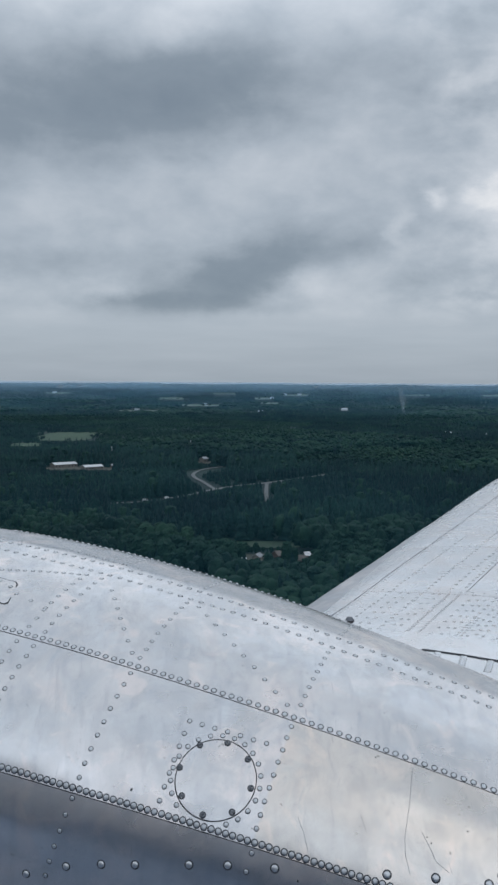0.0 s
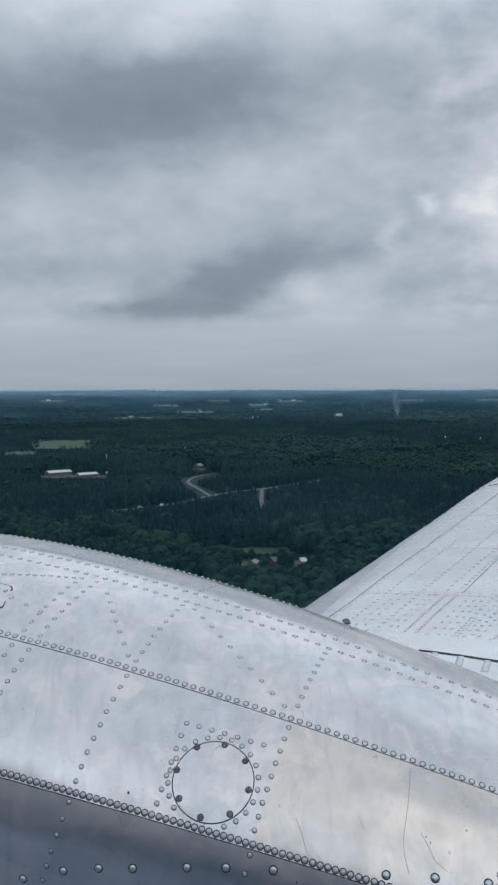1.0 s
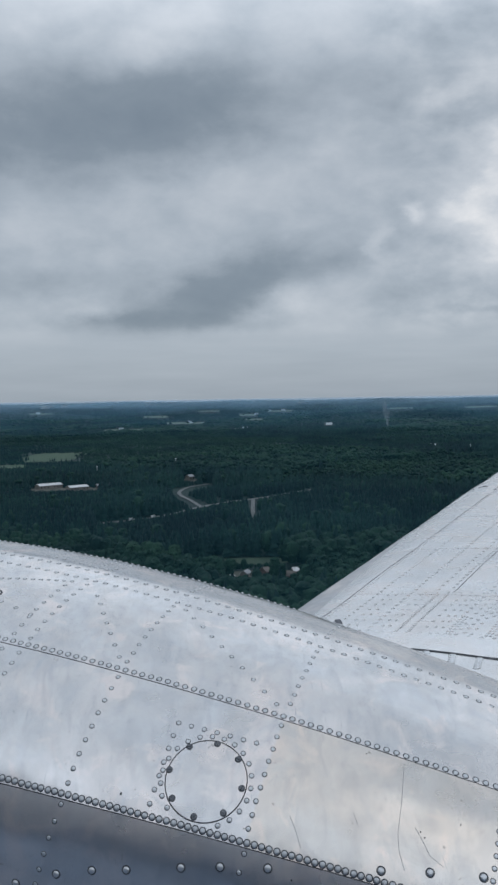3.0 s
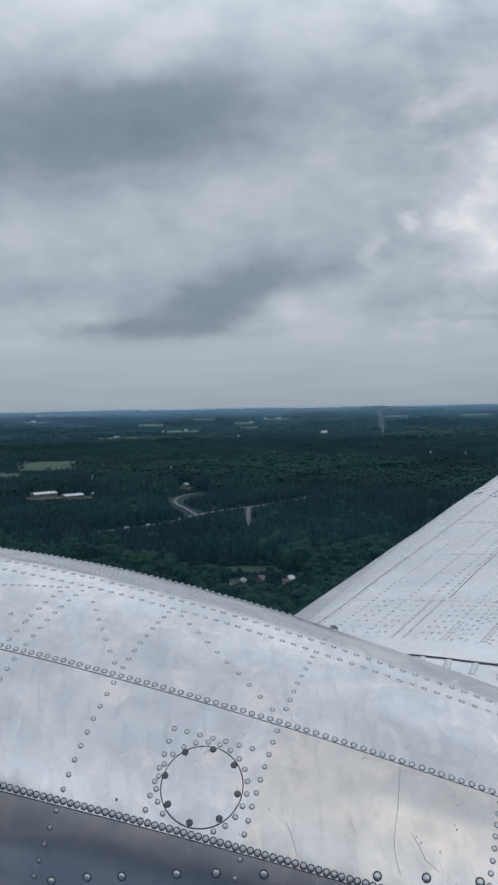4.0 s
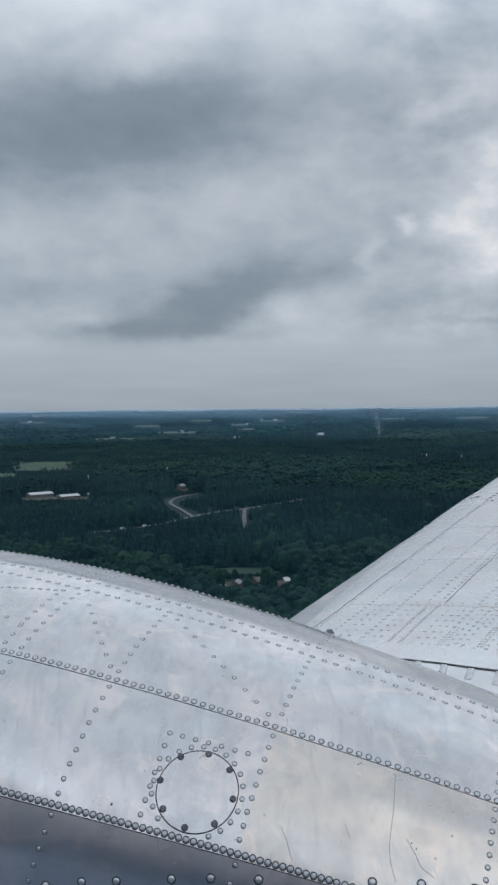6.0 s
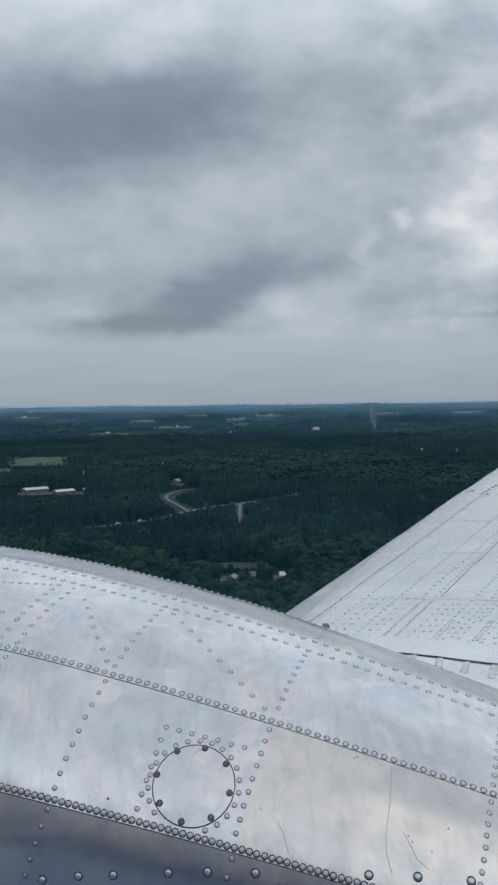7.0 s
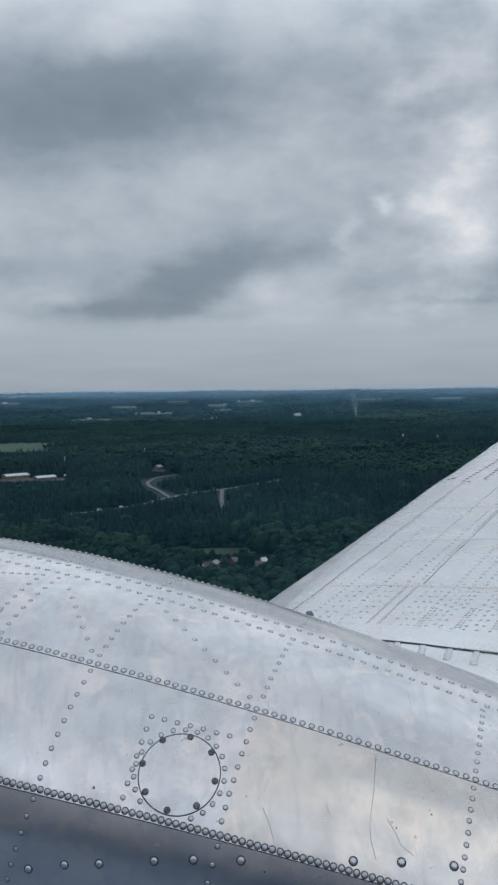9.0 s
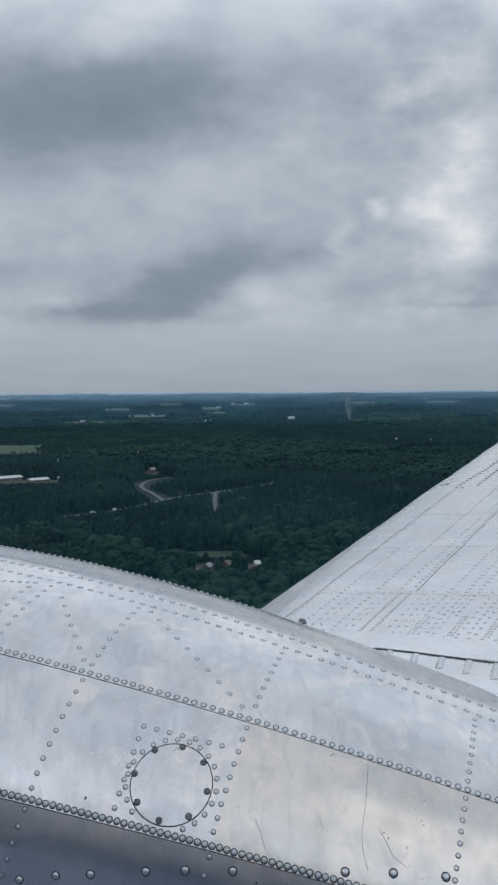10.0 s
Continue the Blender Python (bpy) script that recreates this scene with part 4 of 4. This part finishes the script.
def tallest(x, y):
    """How high trees may stand at each place: nothing on open ground, young growth before it."""
    h = np.full(len(x), 99.0)
    b = x / y
    drop = EYE / np.maximum(y, 1)
    ry = np.interp(b, road_b, road_y)
    gap = ry - y
    seen = (b > -0.165) & (b < 0.09)
    h = np.where(np.abs(gap) < 9, 0.0, h)
    h = np.where(seen & (gap >= 9) & (gap < 190), np.minimum(h, 1.5 + gap * drop * 1.1), h)
    for pts, wid, reach in ((SIDE_ROAD, 9, 130), (SPUR, 6, 70)):
        for (x0, y0), (x1, y1) in zip(pts, pts[1:]):
            for t in np.linspace(0, 1, 5):
                px, py = x0 + (x1 - x0) * t, y0 + (y1 - y0) * t
                near = np.abs(b - px / py) * py < wid
                g = py - y
                h = np.where(near & (np.abs(g) < wid), 0.0, h)
                h = np.where(near & (g >= wid) & (g < reach), np.minimum(h, 1.0 + g * drop * 0.9), h)
    for cx, cy, rx, ry_, kind in OPEN:
        dx = np.abs(b - cx / cy) * cy
        inside = (dx < rx) & (np.abs(y - cy) < ry_)
        g = cy - ry_ - y
        edge = 1.0 + 0.16 * np.sin(x * 0.21 + cy) + 0.10 * np.sin(y * 0.37 + cx)
        inside = (dx < rx * edge) & (np.abs(y - cy) < ry_ * edge)
        h = np.where(inside, 0.0, h)
        h = np.where((dx < rx * 0.9) & (g >= 0) & (g < 200), np.minimum(h, 3.0 + g * drop * 1.15), h)
    return h


def cone_tree(tiers, sides, seed):
    """A ragged conifer of height 1, its crown in drooping tiers."""
    r = np.random.default_rng(seed)
    V, T = [], []
    for i in range(tiers):
        z0 = 0.10 + 0.80 * i / tiers
        z1 = min(1.0, z0 + 1.25 * 0.9 / tiers + 0.06)
        w = 0.17 * (1 - i / tiers) ** 0.8 + 0.025
        o = len(V)
        for k in range(sides):
            a = 2 * math.pi * (k + r.uniform(-0.3, 0.3)) / sides + i
            q = w * r.uniform(0.6, 1.25)
            V.append((q * math.cos(a), q * math.sin(a), z0 + r.uniform(-0.04, 0.03)))
        V.append((r.uniform(-.01, .01), r.uniform(-.01, .01), z1))
        T += [(o + k, o + (k + 1) % sides, o + sides) for k in range(sides)]
    return np.array(V), np.array(T)


OCTA = np.array([(1, 0, 0), (0, 1, 0), (-1, 0, 0), (0, -1, 0), (0, 0, 1), (0, 0, -1)], float)
OCT_T = np.array([(0, 1, 4), (1, 2, 4), (2, 3, 4), (3, 0, 4), (1, 0, 5), (2, 1, 5), (3, 2, 5), (0, 3, 5)])


def leaf_tree(clumps, seed, size=0.13, body=True):
    """A ragged broadleaf crown of height 1: an uneven leafy mass with smaller clumps breaking its outline."""
    r = np.random.default_rng(seed)
    V, T = [], []
    if body:
        rows, cols = 5, 8
        V.append((0.0, 0.0, 0.98))
        for i in range(1, rows):
            t = math.pi * i / rows
            for k in range(cols):
                a = 2 * math.pi * (k + 0.5 * (i % 2)) / cols
                q = 0.20 * math.sin(t) ** 0.8 * r.uniform(0.6, 1.25)
                V.append((q * math.cos(a), q * math.sin(a), 0.57 + 0.40 * math.cos(t) + r.uniform(-0.04, 0.04)))
        V.append((0.0, 0.0, 0.2))
        T += [(0, 1 + k, 1 + (k + 1) % cols) for k in range(cols)]
        for i in range(rows - 2):
            p, q = 1 + i * cols, 1 + (i + 1) * cols
            for k in range(cols):
                k2 = (k + 1) % cols
                T += [(p + k, q + k, p + k2), (p + k2, q + k, q + k2)]
        e = len(V) - 1
        T += [(e, e - cols + (k + 1) % cols, e - cols + k) for k in range(cols)]
    for i in range(clumps):
        a, z = r.uniform(0, 2 * math.pi), r.uniform(0.32, 0.92)
        w = 0.20 * math.sqrt(max(0.05, 1 - ((z - 0.55) / 0.48) ** 2)) * (r.uniform(0.75, 1.1) if body else r.uniform(0.35, 1.0))
        o = len(V)
        s = size * r.uniform(0.6, 1.3)
        ang = r.uniform(0, 6.28)
        ca, sa = math.cos(ang), math.sin(ang)
        for p in OCTA * r.uniform(0.55, 1.35, (6, 1)) * (1, 1, 0.8):
            V.append((w * math.cos(a) + s * (p[0] * ca - p[1] * sa), w * math.sin(a) + s * (p[0] * sa + p[1] * ca), z + s * p[2]))
        T += [tuple(t + o) for t in OCT_T]
    return np.array(V), np.array(T)


def scatter(name, X, Y, Hh, shapes, mat, label, spread=1.0):
    """Many trees as one mesh."""
    Vs, Ts, base = [], [], 0
    pick = rng.integers(0, len(shapes), len(X))
    ang = rng.uniform(0, 6.28, len(X))
    wide = rng.uniform(0.85, 1.3, len(X)) * spread
    Z = land_z(X, Y)
    for i, (V, T) in enumerate(shapes):
        m = pick == i
        n = int(m.sum())
        if not n:
            continue
        c, s, h, w = np.cos(ang[m])[:, None], np.sin(ang[m])[:, None], Hh[m][:, None], wide[m][:, None]
        out = np.empty((n, len(V), 3))
        out[:, :, 0] = X[m][:, None] + h * w * (V[None, :, 0] * c - V[None, :, 1] * s)
        out[:, :, 1] = Y[m][:, None] + h * w * (V[None, :, 0] * s + V[None, :, 1] * c)
        out[:, :, 2] = Z[m][:, None] + h * V[None, :, 2] - 0.3
        tri = T[None] + (np.arange(n) * len(V))[:, None, None] + base
        Vs.append(out.reshape(-1, 3))
        Ts.append(tri.reshape(-1, 3))
        base += n * len(V)
    V, T = np.concatenate(Vs), np.concatenate(Ts)
    me = bpy.data.meshes.new(name)
    me.vertices.add(len(V))
    me.vertices.foreach_set("co", V.astype(np.float32).ravel())
    me.loops.add(len(T) * 3)
    me.loops.foreach_set("vertex_index", T.astype(np.int32).ravel())
    me.polygons.add(len(T))
    me.polygons.foreach_set("loop_start", np.arange(0, len(T) * 3, 3, dtype=np.int32))
    me.polygons.foreach_set("use_smooth", np.ones(len(T), dtype=bool))
    me.update(calc_edges=True)
    me.materials.append(mat)
    return tagged(new(name, me), label, "forest", kind="stuff")


def plots(r0, r1, step, a0=-0.32, a1=0.38):
    """Places on an uneven grid within the valley ahead, between two bearings."""
    xs = np.arange(r1 * math.sin(a0), r1 * math.sin(a1), step)
    ys = np.arange(r0 * 0.85, r1, step)
    X, Y = np.meshgrid(xs, ys)
    X = X.ravel() + rng.uniform(-0.48, 0.48, X.size) * step
    Y = Y.ravel() + rng.uniform(-0.48, 0.48, Y.size) * step
    r, a = np.hypot(X, Y), np.arctan2(X, Y)
    m = (r >= r0) & (r < r1) & (a > a0) & (a < a1)
    return X[m], Y[m]


def patchy(X, Y, scale, seed):
    """A smooth field from 0 to 1 that sorts the stands of trees."""
    r = np.random.default_rng(seed)
    t = np.zeros(len(X))
    for k in range(7):
        a, f, ph = r.uniform(0, 6.28), r.uniform(0.5, 2.0) / scale, r.uniform(0, 6.28)
        t += np.sin((X * math.cos(a) + Y * math.sin(a)) * f + ph + 1.3 * np.sin((X * math.sin(a) - Y * math.cos(a)) * f * 0.6))
    return 1 / (1 + np.exp(-t))


GROVE = (-80.0, 80.0, 500.0, 574.0)     # the nearest stand, tree by tree
for r0, r1, step, spread, sp, lf in (
        (380, 950, 4.9, 1.0, [cone_tree(6, 8, i) for i in range(6)], [leaf_tree(22, 20 + i, 0.055) for i in range(7)]),
        (950, 1600, 5.8, 1.1, [cone_tree(3, 6, 40 + i) for i in range(5)], [leaf_tree(6, 50 + i, 0.15, False) for i in range(6)]),
        (1600, 2800, 7.4, 1.15, [cone_tree(2, 6, 46 + i) for i in range(5)], [leaf_tree(3, 56 + i, 0.17, False) for i in range(6)]),
        (2800, 4945, 12.5, 2.3, [cone_tree(2, 5, 60 + i) for i in range(4)], [leaf_tree(1, 70 + i, 0.34, False) for i in range(5)])):
    X, Y = plots(r0, r1, step)
    inside = (X > GROVE[0]) & (X < GROVE[1]) & (Y > GROVE[2]) & (Y < GROVE[3])
    X, Y = X[~inside], Y[~inside]
    stand = patchy(X, Y, 150.0, 3)
    age = patchy(X, Y, 170.0, 5)
    # old stands, thinner mixed wood and young even plantations, with sharp edges between them
    tall = np.where(age > 0.62, 20.0, np.where(age > 0.27, 14.5, 8.0))
    Hh = tall * rng.uniform(0.78, 1.15, len(X))
    lim = tallest(X, Y)
    Hh = np.minimum(Hh, lim * rng.uniform(0.75, 1.0, len(X)))
    far = np.clip((np.hypot(X, Y) - FLAT) / (EDGE - FLAT), 0, 1)
    Hh = Hh * (1 - 0.62 * far)
    gaps = patchy(X, Y, 34.0, 11) > 0.965
    # old trees stand wider apart and carry broader crowns
    thin = rng.uniform(0, 1, len(X)) < np.where(Hh > 13.0, 0.50, np.where(Hh > 9.5, 0.72, 1.0))
    keep = (Hh > 1.0) & ~gaps & thin
    X, Y, Hh, stand = X[keep], Y[keep], Hh[keep], stand[keep]
    con = rng.uniform(0, 1, len(X)) < 0.10 + 0.84 * (stand > 0.46)
    scatter("conifer_forest", X[con], Y[con], Hh[con], sp, M_SPRUCE, "dense dark green spruce and pine forest", spread * 1.12)
    scatter("broadleaf_forest", X[~con], Y[~con], Hh[~con] * 0.95, lf, M_LEAF, "lighter green birch and aspen woods", spread * 1.22)


def tri_mesh(name, V, T, mat):
    return mesh_of(name, V.tolist(), [tuple(int(i) for i in t) for t in T], [mat], False)


def trunk_mesh(h, r, limbs, seed):
    """A tapered trunk with a few limbs."""
    rr = random.Random(seed)
    bm = bmesh.new()
    def tube(p0, p1, r0, r1, seg=6):
        d = (p1 - p0).normalized()
        x = d.orthogonal().normalized()
        y = d.cross(x)
        a = [bm.verts.new(p0 + (x * math.cos(2 * math.pi * k / seg) + y * math.sin(2 * math.pi * k / seg)) * r0) for k in range(seg)]
        b = [bm.verts.new(p1 + (x * math.cos(2 * math.pi * k / seg) + y * math.sin(2 * math.pi * k / seg)) * r1) for k in range(seg)]
        for k in range(seg):
            bm.faces.new((a[k], a[(k + 1) % seg], b[(k + 1) % seg], b[k]))
    tube(Vector((0, 0, -0.4)), Vector((0, 0, h * 0.5)), r, r * 0.65)
    tube(Vector((0, 0, h * 0.5)), Vector((0, 0, h * 0.92)), r * 0.65, r * 0.15)
    for i in range(limbs):
        a, z = rr.uniform(0, 6.28), h * rr.uniform(0.35, 0.75)
        tube(Vector((0, 0, z)), Vector((math.cos(a) * h * 0.16, math.sin(a) * h * 0.16, z + h * 0.10)), r * 0.3, r * 0.08, 4)
    me = bpy.data.meshes.new("trunk")
    bm.to_mesh(me)
    bm.free()
    me.materials.append(M_BARK)
    return me


MODELS = []
for i in range(8):
    con = i % 2 == 0
    V, T = cone_tree(11, 11, 100 + i) if con else leaf_tree(80, 120 + i, 0.052)
    hgt = 15.0 + 1.2 * (i % 4)
    th = empty("spruce_tree" if con else "birch_tree", pose(-60 + 14 * i, 501.5, 0.0))
    child("trunk", trunk_mesh(hgt, 0.22, 0 if con else 6, i), th)
    child("crown", tri_mesh("crown", V * hgt, T, M_SPRUCE if con else M_LEAF), th)
    tagged(th, "tall narrow dark green spruce in a dense stand" if con else "light green birch with a loose leafy crown", "tree", "trees of the near stand")
    MODELS.append(th)
count = 0
X, Y = np.meshgrid(np.arange(GROVE[0], GROVE[1], 6.3), np.arange(GROVE[2] + 5, GROVE[3], 6.3))
X = X.ravel() + rng.uniform(-2.2, 2.2, X.size)
Y = Y.ravel() + rng.uniform(-2.2, 2.2, Y.size)
lim = tallest(X, Y)
for x, y, l in zip(X, Y, lim):
    if l < 3 or count > 290:
        continue
    con = patchy(np.array([x]), np.array([y]), 60.0, 3)[0] > 0.55
    md = MODELS[rng.integers(0, 4) * 2 + (0 if con else 1)]
    s = min(rng.uniform(0.7, 1.15), l / 16.0)
    t = copy_thing(md, pose(x, y, float(land_z(x, y)), 0, 0, rng.uniform(0, 360)))
    t.scale = (s * 1.05, s * 1.05, s)
    count += 1


# ---- buildings and small things of the valley ----
def house(x, y, turn, w, d, h, roof_h, wall, roof, label, windows=3, category="house", name="house"):
    """A gabled building with door, windows and an overhanging roof."""
    th = tagged(empty(name, pose(x, y, float(land_z(x, y)) + 0.9, 0, 0, turn)), label, category)
    bm = bmesh.new()
    v = [bm.verts.new(p) for p in ((-w / 2, -d / 2, -0.6), (w / 2, -d / 2, -0.6), (w / 2, d / 2, -0.6), (-w / 2, d / 2, -0.6), (-w / 2, -d / 2, h), (w / 2, -d / 2, h), (w / 2, d / 2, h), (-w / 2, d / 2, h),
                                    (-w / 2, 0, h + roof_h), (w / 2, 0, h + roof_h))]
    for f_ in ((0, 1, 5, 4), (2, 3, 7, 6), (1, 2, 6, 9, 5), (3, 0, 4, 8, 7), (4, 5, 9, 8), (6, 7, 8, 9)):
        bm.faces.new([v[i] for i in f_])
    part("wall", bm, wall, th)
    for s in (-1, 1):
        bm = bmesh.new()
        e, t = 0.5, 0.16
        k = roof_h / (d / 2)
        a = [(-w / 2 - e, s * (d / 2 + e), h - k * e + 0.05), (w / 2 + e, s * (d / 2 + e), h - k * e + 0.05), (w / 2 + e, 0, h + roof_h + 0.05), (-w / 2 - e, 0, h + roof_h + 0.05)]
        lo = [bm.verts.new(p) for p in a]
        hi = [bm.verts.new((p[0], p[1], p[2] + t)) for p in a]
        bm.faces.new(hi)
        bm.faces.new(lo[::-1])
        for i in range(4):
            bm.faces.new((lo[i], lo[(i + 1) % 4], hi[(i + 1) % 4], hi[i]))
        part("roof", bm, roof, th)
    for i in range(windows):
        cx = -w / 2 + w * (i + 0.5) / windows
        bm = bmesh.new()
        if i == windows // 2:
            box(bm, cx - 0.5, cx + 0.5, -d / 2 - 0.06, -d / 2 + 0.05, -0.2, min(2.0, h - 0.2))
            part("door", bm, M_TIMBER, th)
        else:
            box(bm, cx - 0.65, cx + 0.65, -d / 2 - 0.05, -d / 2 + 0.05, h * 0.35, h * 0.8)
            part("window", bm, M_DARKGLASS, th)
    return th


house(-8.0, 532.0, 12, 9, 7, 3.0, 2.0, M_WHITE, M_WHITE, "small white house with pale roof in a clearing")
house(30.5, 541.0, -20, 10, 7, 3.0, 2.2, M_REDWALL, M_BROWNROOF, "low red wooden house with brown roof")
house(20.5, 556, 30, 12, 8, 3.2, 2.2, M_REDWALL, M_BROWNROOF, "weathered red farm shed with brown roof", 3, "shed", "shed")
house(38.5, 556.0, 8, 8, 6, 2.8, 1.8, M_TIMBER, M_WHITE, "small timber hut with white roof", 3, "hut", "hut")
house(4.0, 551.0, 70, 7, 5, 2.6, 1.6, M_TIMBER, M_GREYROOF, "grey timber shed beside the yard", 3, "shed", "shed")
house(-248, 1138, 38, 32, 15, 4.6, 2.2, M_TIMBER, M_WHITE, "long low industrial hall with grey walls and shallow white roof", 7, "hall", "industrial_hall")
house(-206, 1112, 38, 26, 14, 4.2, 2.0, M_TIMBER, M_WHITE, "long low industrial hall with grey walls and shallow white roof", 6, "hall", "industrial_hall")
house(-176, 1135, 20, 18, 9, 3.5, 1.8, M_REDWALL, M_GREYROOF, "low storage building with grey roof", 5, "storage", "storage_building")
house(-68, 1225, 60, 11, 8, 5.0, 2.6, M_TIMBER, M_GREYROOF, "two-storey timber house with grey roof", 3)
house(349, 3284, 15, 22, 11, 5.0, 3.0, M_WHITE, M_WHITE, "distant white barn among trees", 5, "barn", "barn")
house(430, 1900, -10, 12, 9, 5.0, 3.0, M_WHITE, M_WHITE, "small white house deep in the forest")
for x, y, tn in ((-420, 3165, 5), (-190, 3560, -8), (30, 3115, 20), (160, 4250, 0), (230, 4255, 12), (90, 4020, -5), (-960, 4215, 0)):
    house(x, y, tn, 18, 10, 5.0, 3.0, M_WHITE, M_GREYROOF, "far farm building beside pale fields", 5, "farmhouse", "farmhouse")


def mast(x, y, h):
    """A slim white lattice pole on a foot."""
    th = tagged(empty("mast", pose(x, y, float(land_z(x, y)))), "slim white mast above the trees", "mast")
    bm = bmesh.new()
    bmesh.ops.create_cone(bm, cap_ends=True, segments=8, radius1=0.4, radius2=0.25, depth=h)
    bmesh.ops.translate(bm, vec=(0, 0, h / 2), verts=bm.verts)
    part("pole", bm, M_WHITE, th)
    bm = bmesh.new()
    box(bm, -1.0, 1.0, -1.0, 1.0, -0.4, 0.9)
    part("foot", bm, M_GREYROOF, th)
    bm = bmesh.new()
    box(bm, -0.7, 0.7, -0.7, 0.7, h - 1.5, h - 0.2)
    part("lamp_head", bm, M_WHITE, th)


mast(-199, 1229, 22)
mast(-100, 1407, 20)
mast(448, 1660, 20)


def car(x, y, turn):
    """A white van with cabin, windows and wheels."""
    th = tagged(empty("van", pose(x, y, float(land_z(x, y)) + 1.2, 0, 0, turn)), "white van driving on the country road", "van")
    bm = bmesh.new()
    prof = [(-2.6, 0.35), (2.5, 0.35), (2.6, 1.0), (1.7, 1.25), (1.0, 2.2), (-2.5, 2.3), (-2.6, 1.2)]
    a = [bm.verts.new((p[0], -0.95, p[1])) for p in prof]
    b = [bm.verts.new((p[0], 0.95, p[1])) for p in prof]
    bm.faces.new(a)
    bm.faces.new(b[::-1])
    for i in range(len(prof)):
        bm.faces.new((a[i], b[i], b[(i + 1) % 7], a[(i + 1) % 7]))
    part("body", bm, M_WHITE, th)
    bm = bmesh.new()
    box(bm, 0.2, 1.05, -0.98, 0.98, 1.35, 1.95)
    part("window", bm, M_DARKGLASS, th)
    for wx in (-1.7, 1.6):
        for wy in (-0.85, 0.85):
            bm = bmesh.new()
            bmesh.ops.create_cone(bm, cap_ends=True, segments=12, radius1=0.36, radius2=0.36, depth=0.24)
            bmesh.ops.transform(bm, matrix=pose(wx, wy, 0.36, 90, 0, 0), verts=bm.verts)
            part("wheel", bm, M_TYRE, th)


car(-82, 836, 48)
car(-101, 819, 40)


# ---- distance haze, put in as tinted sheets over the woods ----
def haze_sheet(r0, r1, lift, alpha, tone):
    """See-through sheet over the tree tops, tinted as distance haze, thickening from r0 to r1."""
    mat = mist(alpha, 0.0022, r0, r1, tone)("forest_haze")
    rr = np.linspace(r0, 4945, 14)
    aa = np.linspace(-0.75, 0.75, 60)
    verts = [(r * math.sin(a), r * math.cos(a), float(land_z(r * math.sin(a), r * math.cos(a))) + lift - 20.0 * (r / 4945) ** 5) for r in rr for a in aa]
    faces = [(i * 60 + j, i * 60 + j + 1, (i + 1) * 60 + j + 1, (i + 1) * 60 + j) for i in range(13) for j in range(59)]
    ob = tagged(new("haze", mesh_of("haze", verts, faces, [mat])), "see-through blue-tinted sheet standing in for distance haze over the forest", "haze", kind="stuff")
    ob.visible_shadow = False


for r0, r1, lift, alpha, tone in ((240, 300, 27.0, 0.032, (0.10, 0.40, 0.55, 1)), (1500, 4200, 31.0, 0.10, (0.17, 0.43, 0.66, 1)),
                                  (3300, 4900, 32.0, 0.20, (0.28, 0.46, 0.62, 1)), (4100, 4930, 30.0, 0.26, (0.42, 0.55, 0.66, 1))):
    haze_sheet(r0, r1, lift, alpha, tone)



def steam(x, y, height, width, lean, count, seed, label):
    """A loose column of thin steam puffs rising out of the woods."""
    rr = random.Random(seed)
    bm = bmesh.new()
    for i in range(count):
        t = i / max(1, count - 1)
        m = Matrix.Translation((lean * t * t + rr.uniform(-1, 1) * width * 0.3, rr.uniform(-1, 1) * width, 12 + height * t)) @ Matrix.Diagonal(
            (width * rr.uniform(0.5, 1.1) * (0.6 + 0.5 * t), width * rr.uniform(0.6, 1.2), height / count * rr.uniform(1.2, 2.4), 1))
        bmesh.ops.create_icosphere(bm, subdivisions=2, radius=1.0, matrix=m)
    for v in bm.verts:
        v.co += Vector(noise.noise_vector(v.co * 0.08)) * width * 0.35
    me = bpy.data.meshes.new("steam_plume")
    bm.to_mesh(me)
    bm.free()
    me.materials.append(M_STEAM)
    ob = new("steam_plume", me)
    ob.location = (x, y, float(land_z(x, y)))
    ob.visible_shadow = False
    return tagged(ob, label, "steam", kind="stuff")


steam(506, 2900, 70, 7, -14, 5, 3, "thin pale column of steam rising from the forest")
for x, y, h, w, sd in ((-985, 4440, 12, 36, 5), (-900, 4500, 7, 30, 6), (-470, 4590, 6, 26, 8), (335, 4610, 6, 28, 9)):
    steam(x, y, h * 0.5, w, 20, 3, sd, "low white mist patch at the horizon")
